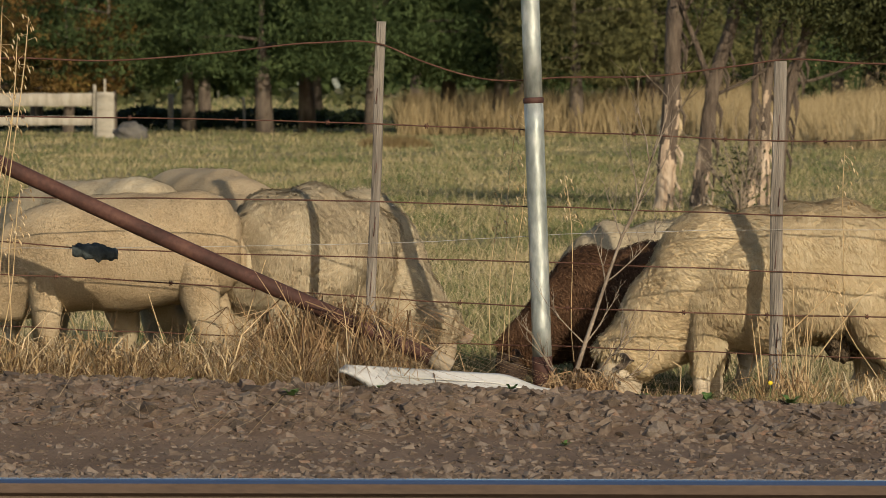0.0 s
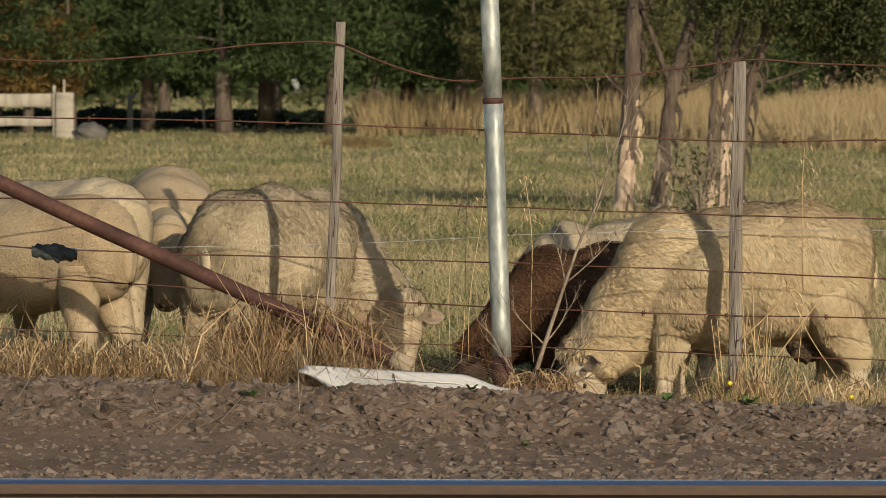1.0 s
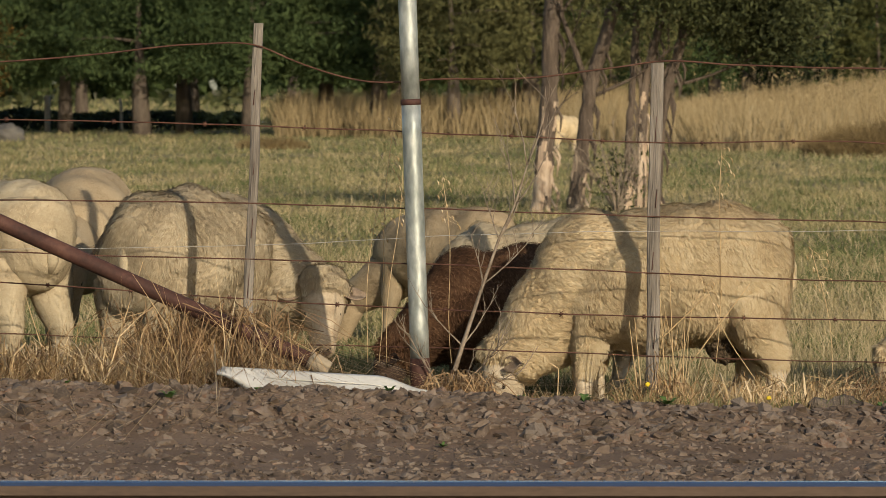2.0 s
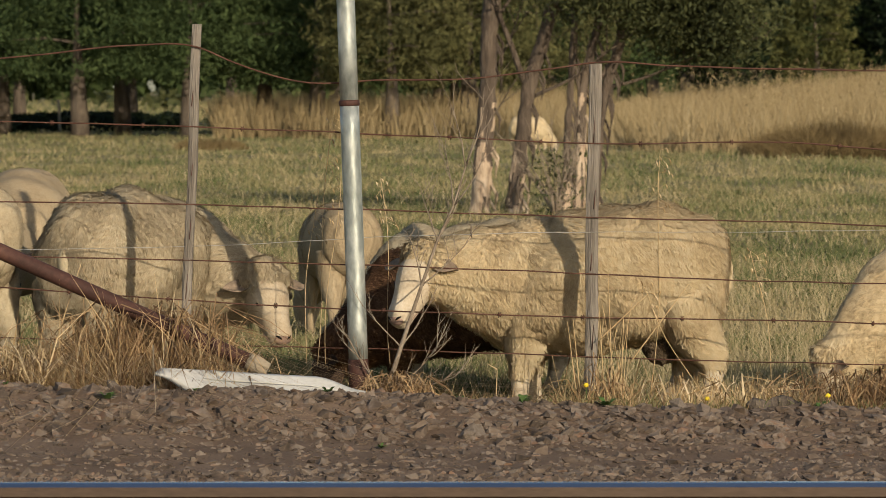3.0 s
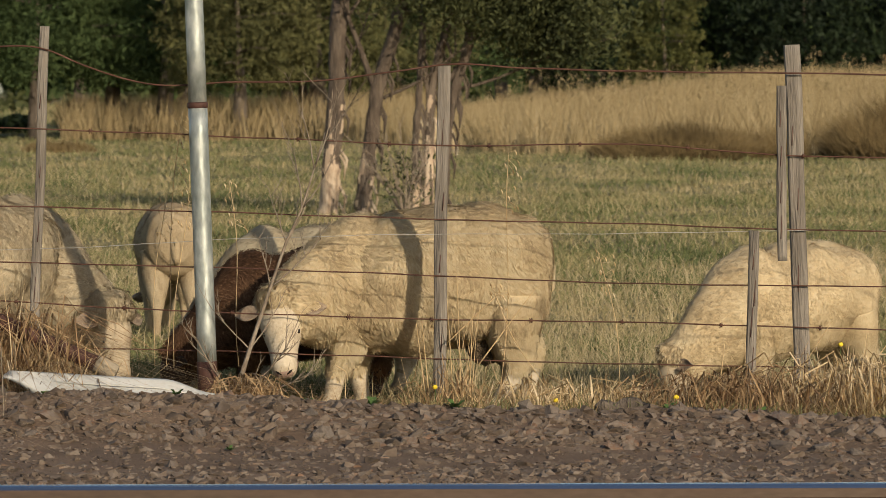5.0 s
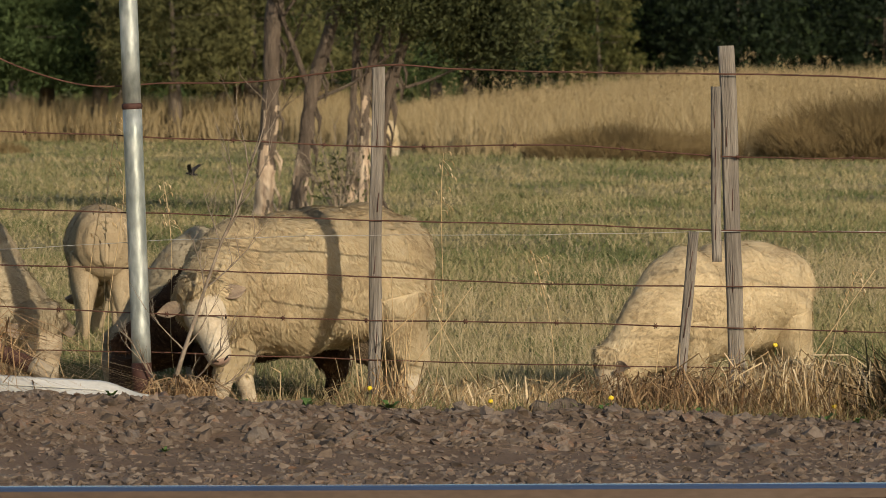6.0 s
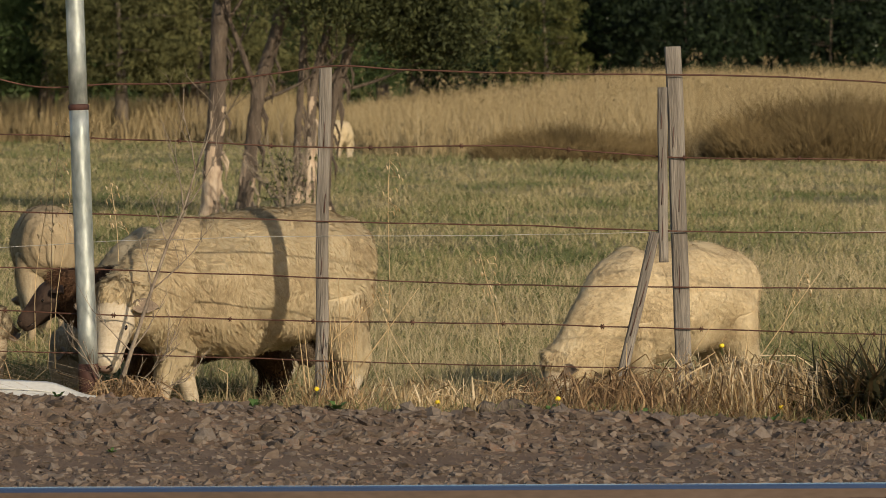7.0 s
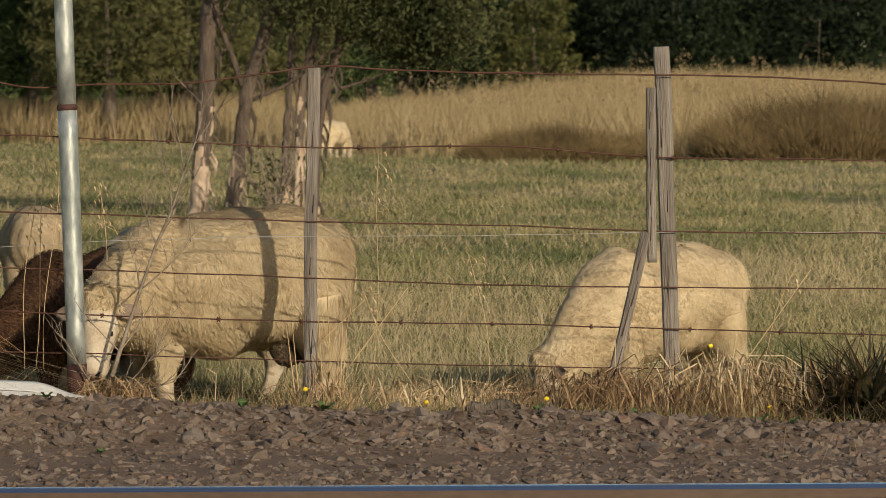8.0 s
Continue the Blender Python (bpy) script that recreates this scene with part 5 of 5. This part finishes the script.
def gum_crown(root, cx, cz, rx, rz, n, seed):
    """Leaf sprays gathered round hanging twigs of a gum."""
    rng = np.random.default_rng(seed)
    c = np.column_stack([cx + rx * rng.uniform(-1, 1, 60), GY + rng.uniform(-1, 1, 60) * 0.8, cz + rz * rng.uniform(-1, 1, 60)])
    ok = ((c[:, 0] - cx) / rx) ** 2 + ((c[:, 2] - cz) / rz) ** 2 < 1
    c = c[ok]
    pts = c[rng.integers(0, len(c), n)] + rng.normal(0, 1, (n, 3)) * np.array([0.16, 0.16, 0.13])
    v, q = foliage(rng, pts, np.full(n, 0.028), 2.6)
    part("crown", arrays("crown", v, q, np.zeros((0, 3), dtype=int), M["olive"]), root)


for root, u, v, rx, rz, n, s in ((T5, 1570, 15, 0.52, 0.46, 20000, 1), (T4, 1450, -70, 0.6, 0.5, 13000, 2), (T2, 1320, -60, 0.4, 0.4, 5000, 3), (T1, 1215, -200, 0.4, 0.3, 800, 4)):
    gum_crown(root, (u - 1195.6) * GY / 8961, 1.19 + (150 - v) * GY / 8961, rx, rz, n, s)


def shrub(cx, cy, r, h, n, seed, label):
    rng = np.random.default_rng(seed)
    rnd = random.Random(seed)
    root = new("shrub")
    root.location = (cx, cy, height(cx, cy))
    out = []
    for i in range(14):
        branching(rnd, (0, 0, 0), (rnd.uniform(-0.6, 0.6), rnd.uniform(-0.5, 0.5), 1), h * rnd.uniform(0.7, 1.1), 0.012, 2, out, 0.4)
    part("branch_work", mesh("branch_work", *joined(*out), M["twig"]), root)
    pts = np.column_stack([rng.normal(0, r * 0.5, n), rng.normal(0, r * 0.4, n), h * rng.random(n)])
    v, q = foliage(rng, pts, np.full(n, 0.03), 3)
    part("leaves", arrays("leaves", v, q, np.zeros((0, 3), dtype=int), M["olive"]), root)
    return tagged(root, label, "shrub")


shrub(0.577, 46, 0.26, 0.62, 260, 5, "wispy olive shrub at the foot of the gums")


# ---- far fence, gate, boulder ----
def make_gate():
    root = new("timber_gate")
    y = 112.0
    for v0, v1 in ((165, 188), (206, 222)):
        a, b = Vector((-16.526, y, 1.19 + (150 - v1) * y / 8961)), Vector((-12.888, y, 1.19 + (150 - v0) * y / 8961))
        v, f = plank((b.z - a.z, 0.05, b.x - a.x), 0.01, 0.012, v0, 12)
        part("rail", mesh("rail", v, f, M["gate_wood"]), root, "", Matrix.Translation((a.x, y, (a.z + b.z) / 2)) @ pose(0, 0, 0, 0, 90, 0))
    for u, w, top, bottom in ((184, 0.40, 163, 250), (165, 0.07, 150, 250), (183, 0.05, 140, 200)):
        z1, z0 = 1.19 + (150 - top) * y / 8961, 1.19 + (150 - bottom) * y / 8961
        v, f = plank((w, min(w, 0.25), z1 - z0), 0.03 if w > 0.1 else 0.01, 0.01, u, 8)
        part("post", mesh("post", v, f, M["gate_wood"]), root, "", Matrix.Translation(((u - 1195.6) * y / 8961, y - 0.05, z0)))
    return tagged(root, "pale weathered timber gate and post across the paddock", "gate")


make_gate()
for i, (u, v0, v1, w) in enumerate(((300, 163, 230, 0.14), (433, 170, 232, 0.07), (543, 155, 222, 0.08))):
    y = 132.0
    k = y / 8961
    v, f = plank((w, w, (v1 - v0) * k), 0.02, 0.02, i, 8)
    ob = new("far_fence_post")
    part("upright", mesh("upright", v, f, M["gate_wood"]), ob)
    ob.matrix_basis = pose((u - 1195.6) * k, y, height((u - 1195.6) * k, y) - 0.05, 0, -4 * i, 0)
    tagged(ob, "pale timber post of the far fence", "fence post", "far fence posts")
v, f = ball((0, 0, 0), (0.35, 0.3, 0.24), 28, 20, 0.3, 3)
bo = new("boulder", mesh("boulder", v, f, M["boulder"]))
bo.location = (-11.650, 108, height(-11.650, 108) + 0.12)
tagged(bo, "dark grey rounded boulder in the paddock", "boulder")


# ---- bird ----
def make_bird():
    root = new("bird")
    part("body", mesh("body", *loft(((-0.08, 0, 0.004, 0.003), (-0.05, 0, 0.010, 0.008), (0.0, 0, 0.016, 0.015), (0.035, 0, 0.013, 0.013), (0.055, 0.002, 0.009, 0.009), (0.068, 0, 0.002, 0.002)), 20, 12), M["feather"]), root)
    v = [(-0.02, 0, 0), (0.022, 0, 0), (0.024, 0.06, 0.004), (-0.025, 0.06, 0.004), (-0.005, 0.12, 0), (-0.05, 0.14, -0.004), (-0.065, 0.155, -0.006)]
    v = v + [(a, b, c + 0.003) for a, b, c in v]
    f = [(0, 1, 2, 3), (3, 2, 4, 5), (5, 4, 6), (7, 10, 9, 8), (10, 12, 11, 9), (12, 13, 11), (0, 3, 10, 7), (1, 8, 9, 2), (2, 9, 11, 4), (3, 5, 12, 10), (5, 6, 13, 12), (4, 11, 13, 6), (0, 7, 8, 1)]
    wings = [part("wing", mesh("wing", [(a, s * b, c) for a, b, c in v], f, M["feather"], False), root, "", pose(0.005, s * 0.008, 0.008)) for s in (1, -1)]
    part("tail", mesh("tail", [(-0.07, -0.008, 0), (-0.07, 0.008, 0), (-0.125, 0.022, 0), (-0.105, 0, 0), (-0.125, -0.022, 0), (-0.09, 0, 0.003)], [(0, 1, 5), (1, 2, 5), (2, 3, 5), (3, 4, 5), (4, 0, 5), (4, 3, 2, 1, 0)], M["feather"], False), root)
    for ob in root.children:
        for p in ob.data.vertices:
            p.co *= 0.62
        ob.location *= 0.62
    return tagged(root, "small dark swallow in flight over the paddock", "bird"), wings


bird, wings = make_bird()


# ---- gravel ----
def stone_shape(seed, flat=0.7):
    """A broken, angular stone: the hull of a few scattered corners."""
    rnd = random.Random(seed)
    bm = bmesh.new()
    for i in range(13):
        v = Vector((rnd.gauss(0, 1), rnd.gauss(0, 1), rnd.gauss(0, 1))).normalized() * rnd.uniform(0.35, 0.65)
        bm.verts.new((v.x, v.y, v.z * flat))
    bmesh.ops.convex_hull(bm, input=bm.verts[:])
    for v in [v for v in bm.verts if not v.link_faces]:
        bm.verts.remove(v)
    bm.verts.index_update()
    verts = np.array([v.co[:] for v in bm.verts])
    tris = np.array([[v.index for v in f.verts] for f in bm.faces if len(f.verts) == 3])
    bm.free()
    return verts, tris


SHAPES = [stone_shape(s, 0.62 + 0.05 * (s % 6)) for s in range(14)]


def gravel():
    rng = np.random.default_rng(23)
    verts, tris, off = [], [], 0
    specs = []
    for n, x0, x1, y0, y1, s0, s1 in ((6000, -3.4, 3.4, 16.7, 17.6, 0.011, 0.046), (1300, -3.4, 3.4, 16.8, 17.5, 0.030, 0.070), (4500, -3.2, 3.2, 15.5, 16.8, 0.008, 0.03), (5000, -3.0, 3.0, 14.1, 15.6, 0.018, 0.05), (420, -3.2, 3.2, 15.6, 16.8, 0.028, 0.06)):
        specs.append(np.column_stack([rng.uniform(x0, x1, n), rng.uniform(y0, y1, n), s0 + (s1 - s0) * rng.random(n) ** 2.4]))
    specs = np.concatenate(specs)
    for x, y, s in specs:
        v, t = SHAPES[rng.integers(len(SHAPES))]
        m = np.array(Euler((rng.normal(0, 0.3), rng.normal(0, 0.3), rng.uniform(0, 6.28))).to_matrix())
        verts.append((v * (s * np.array([1.25, 1, 1]))) @ m.T + np.array([x, y, height(x, y) - s * 0.03]))
        tris.append(t + off)
        off += len(v)
    me = arrays("ballast_gravel", np.concatenate(verts), np.zeros((0, 4), dtype=int), np.concatenate(tris), M["stone"])
    me.shade_flat()
    tagged(new("ballast_gravel", me), "broken brown-grey basalt ballast and fines", "gravel", kind="stuff")
    shared = []
    for i, (v, t) in enumerate(SHAPES):
        shared.append(arrays("stone", v, np.zeros((0, 4), dtype=int), t, M["stone_part"]))
        shared[-1].shade_flat()
    bank = new("gravel_bank")
    tagged(bank, "bank of loose basalt stones beside the track", "gravel", kind="structure")
    for i in range(280):
        x, y = rng.uniform(-3.1, 3.1), rng.uniform(16.7, 17.45)
        s = 0.03 + 0.05 * rng.random() ** 2.5
        ob = part("stone", shared[rng.integers(len(shared))], bank)
        ob.matrix_basis = Matrix.LocRotScale((x, y, height(x, y) + s * 0.02), Euler((rng.normal(0, 0.4), rng.normal(0, 0.4), rng.uniform(0, 6.28))), (s * 1.3, s, s))


gravel()


# ---- what moves ----
def motions():
    # the cream woolly sheep: grazes, lifts its head, steps forward, noses at the wire
    going(A, [(0.0, 0.368, 18.690, 180), (2.2, 0.385, 18.690, 180), (3.3, 0.375, 18.690, 180), (4.5, 0.360, 18.690, 180), (4.8, 0.333, 18.710, 182), (5.3, 0.197, 18.780, 188), (5.8, 0.104, 18.830, 192), (6.5, 0.089, 18.830, 192), (7.0, 0.076, 18.830, 191), (7.6, 0.056, 18.820, 190), (8.0, 0.039, 18.820, 189)])
    neck_head(A, [(0.0, 41, 6, 82, 16, 0), (1.0, 42, 8, 82, 20, 0), (2.0, 42, 8, 78, 24, 0), (2.4, 30, 10, 70, 22, 0), (3.0, -8, 24, 42, 52, 0), (3.5, -12, 28, 42, 58, 0), (4.0, -7, 30, 44, 62, 0), (4.3, -4, 30, 48, 66, 6),
                  (4.5, 1, 32, 54, 70, 10), (4.7, 6, 36, 58, 78, 8), (5.3, 14, 56, 56, 98, 12), (5.8, 8, 62, 52, 112, 26), (6.0, 6, 60, 52, 106, 26), (6.2, 5, 58, 52, 94, 20), (6.5, 6, 50, 54, 62, 0), (7.0, 8, 48, 56, 56, 0), (7.5, 9, 50, 56, 60, 0), (8.0, 11, 52, 58, 68, 4)])
    stepping(A, [(0.0, 4, -6, -12, 14), (4.6, 4, -6, -12, 14), (5.0, 14, -10, 12, -10), (5.4, -8, 12, -4, 6), (5.8, 14, -14, -2, 2), (7.2, 14, -14, -2, 2), (7.6, 4, 6, -2, 2), (8.0, -6, 8, 2, -2)])
    # the greyish sheep by the dropper
    going(B, [(0.0, -1.325, 19.270, 58), (1.5, -1.328, 19.270, 58), (3.5, -1.335, 19.270, 60), (8.0, -1.337, 19.270, 60)])
    neck_head(B, [(0.0, 36, -98, 80, -112, 0), (0.6, 36, -98, 80, -116, 0), (1.0, 26, -98, 66, -138, 0), (1.5, 16, -98, 46, -146, 0), (2.0, 15, -98, 46, -144, 0), (3.3, 10, -98, 40, -116, 0), (3.7, 11, -98, 42, -114, 0), (4.5, 20, -98, 56, -106, 0), (6.0, 30, -96, 68, -108, 0), (8.0, 32, -96, 70, -108, 0)])
    stepping(B, [(0.0, 4, -4, 4, -4), (8.0, 4, -4, 4, -4)])
    # the shorn sheep that walks off along the fence
    going(C, [(0.0, -2.100, 18.800, 180), (0.4, -2.110, 18.800, 180), (0.6, -2.125, 18.800, 178), (0.8, -2.200, 18.820, 168), (0.9, -2.250, 18.840, 160), (1.1, -2.370, 18.880, 150), (1.4, -2.570, 18.940, 148), (1.6, -2.680, 18.980, 150), (2.0, -2.961, 19.050, 158), (2.8, -3.596, 19.100, 170), (4.0, -4.290, 19.100, 180), (8.0, -4.334, 19.100, 180)])
    neck_head(C, [(0.0, 22, 0, 50, 0, 0), (0.8, 12, 20, 40, 20, 0), (1.5, 5, 5, 35, 5, 0), (8.0, 22, 0, 50, 0, 0)])
    stepping(C, [(0.0, -6, 8, 4, -8), (0.5, -6, 8, 2, -6), (0.8, 14, -14, -12, 16), (1.1, -14, 14, 14, -14), (1.4, 14, -14, -14, 14), (1.7, -14, 14, 14, -14), (2.0, 14, -14, -14, 14), (2.4, -14, 14, 14, -14), (2.8, 10, -10, -10, 10), (3.4, -6, 6, 6, -6), (8.0, -6, 6, 6, -6)])
    going(D, [(0.0, -1.822, 20.100, -62), (0.5, -1.845, 20.100, -62), (1.0, -1.884, 20.350, -85), (1.5, -1.889, 20.350, -87), (3.5, -1.889, 20.350, -87), (8.0, -1.889, 20.350, -87)])
    neck_head(D, [(0.0, 5, 25, 45, 25, 0), (0.4, 8, 20, 50, 20, 0), (0.8, 0, 6, 60, 6, 0), (1.0, -4, 0, 66, 0, 0), (1.5, 4, -5, 70, -6, 0), (2.0, 4, -5, 70, -6, 0), (8.0, 6, -5, 70, -6, 0)])
    going(K, [(0.0, -2.300, 19.450, 138), (1.0, -2.267, 19.450, 134), (2.0, -2.234, 19.450, 132), (3.5, -2.194, 19.450, 132), (8.0, -2.190, 19.450, 132)])
    neck_head(K, [(0.0, 34, 0, 66, 0, 0), (8.0, 36, 0, 68, 0, 0)])
    stepping(K, [(0.0, 4, -6, 6, -6), (1.2, -4, 4, -6, 8), (2.0, 4, -4, 5, -5), (8.0, 4, -4, 5, -5)])
    # the brown sheep
    going(E, [(0.0, -0.152, 19.320, 186), (4.7, -0.162, 19.320, 186), (5.8, -0.100, 19.320, 186), (6.2, -0.040, 19.320, 186), (6.5, 0.000, 19.320, 186), (6.8, -0.042, 19.320, 186), (7.0, -0.105, 19.320, 185), (7.2, -0.160, 19.320, 184), (7.6, -0.330, 19.320, 184), (8.0, -0.420, 19.320, 184)])
    neck_head(E, [(0.0, 36, 0, 66, 10, 0), (3.5, 38, 4, 68, 10, 0), (5.8, 34, 4, 66, 10, 0), (6.2, 18, 4, 54, 10, 0), (6.6, -14, 4, 32, 8, 0), (7.0, -12, 4, 32, 6, 0), (7.2, -6, 4, 36, 6, 0), (7.6, 22, 4, 56, 8, 0), (8.0, 36, 4, 66, 10, 0)])
    stepping(E, [(0.0, 4, -6, 4, -4), (6.8, 4, -6, 4, -4), (7.1, 14, -12, -10, 10), (7.4, -10, 12, 10, -10), (7.7, 6, -6, -6, 6), (8.0, 2, -4, 2, -2)])
    going(F, [(0.0, -0.060, 19.820, 177), (2.2, -0.070, 19.820, 177), (4.0, -0.090, 19.820, 178), (8.0, -0.090, 19.820, 178)])
    neck_head(F, [(0.0, 38, 0, 70, 0, 0), (8.0, 40, 0, 72, 0, 0)])
    going(G, [(0.0, 0.460, 22.000, 180), (0.8, 0.200, 22.000, 180), (1.1, 0.020, 22.000, 180), (1.4, -0.200, 22.100, 178), (1.7, -0.350, 22.300, 165), (2.0, -0.500, 22.600, 135), (2.2, -0.590, 22.900, 122), (3.3, -0.732, 23.900, 102), (4.5, -0.786, 24.000, 97), (6.5, -0.829, 24.000, 95), (8.0, -0.829, 24.000, 95)])
    neck_head(G, [(0.0, 26, 0, 50, 0, 0), (1.5, 30, 8, 60, 10, 0), (2.0, 34, 20, 64, 20, 0), (3.3, 38, 6, 72, 6, 0), (8.0, 40, 0, 74, 0, 0)])
    stepping(G, [(0.0, 4, -4, -4, 4), (1.0, 10, -10, -10, 10), (1.5, -10, 10, 10, -10), (2.0, 10, -10, -10, 10), (2.6, -8, 8, 8, -8), (3.3, 2, -2, -2, 2), (8.0, 2, -2, -2, 2)])
    going(H, [(0.0, 1.741, 19.700, 214), (4.5, 1.737, 19.700, 214), (8.0, 1.733, 19.700, 214)])
    neck_head(H, [(0.0, 40, -14, 74, -10, 0), (3.5, 40, -16, 76, -10, 0), (4.5, 38, -16, 74, -12, 0), (6.5, 40, -14, 76, -10, 0), (8.0, 42, -14, 78, -10, 0)])
    stepping(H, [(0.0, -4, 4, -6, 6), (8.0, -4, 4, -6, 6)])
    going(W, [(0.0, -0.100, 88.000, 88), (1.0, -0.070, 88.000, 86), (1.5, 0.090, 88.000, 76), (2.0, 0.200, 88.000, 50), (3.5, 0.986, 88.000, 40), (5.0, 1.661, 88.000, 50), (6.5, 1.984, 88.000, 70), (8.0, 2.160, 88.000, 60)])
    neck_head(W, [(0.0, 34, 0, 62, 0, 0), (8.0, 36, 0, 64, 0, 0)])
    stepping(W, [(0.0, 10, -10, -10, 10), (1.0, -10, 10, 10, -10), (2.0, 10, -10, -10, 10), (3.0, -10, 10, 10, -10), (4.0, 10, -10, -10, 10), (5.0, -8, 8, 8, -8), (6.0, 4, -4, -4, 4), (8.0, 4, -4, -4, 4)])
    # the loose dropper is pushed over by a grazing head
    s0 = swing.matrix_basis.copy()
    foot = s0.translation.copy()
    top = foot + Vector((0, 0, 0.6))

    def tilt(du, turn):
        return Matrix.Translation(Vector((du, 0, 0)) + top) @ pose(0, 0, 0, 0, turn, 0) @ Matrix.Translation(-top) @ s0
    walk(swing, [(0.0, tilt(0, 0)), (4.5, tilt(0.006, 0.3)), (5.8, tilt(0.03, 5)), (6.5, tilt(0.04, 6.5)), (7.0, tilt(0.082, 13)), (8.0, tilt(0.092, 13))])
    # the swallow darts in, hovers and drops away
    way = ((0.0, (4.640, 30.000, 3.995), 190), (4.7, (3.657, 30.000, 3.405), 190), (5.3, (1.014, 30.000, 1.554), 195), (5.8, (-0.533, 30.000, 0.700), 180), (6.0, (-0.490, 30.000, 0.694), 150), (6.2, (-0.450, 30.000, 0.707), 170), (6.4, (-0.483, 30.000, 0.633), 200), (6.5, (-0.500, 30.000, 0.473), 215), (6.8, (-1.324, 30.000, 0.459), 185), (7.4, (-4.017, 30.000, 1.024), 180), (8.0, (-7.068, 30.000, 1.903), 180))
    walk(bird, [(t, pose(*p, 0, -6, a)) for t, p, a in way])
    for w, s in zip(wings, (1, -1)):
        at = w.location.copy()
        flaps = [(0.0, 0), (5.6, 0)] + [(5.7 + 0.1 * i, 42 if i % 2 else -30) for i in range(14)] + [(7.2, 5), (8.0, 5)]
        walk(w, [(t, pose(*at, s * a, 0, 0)) for t, a in flaps])


motions()
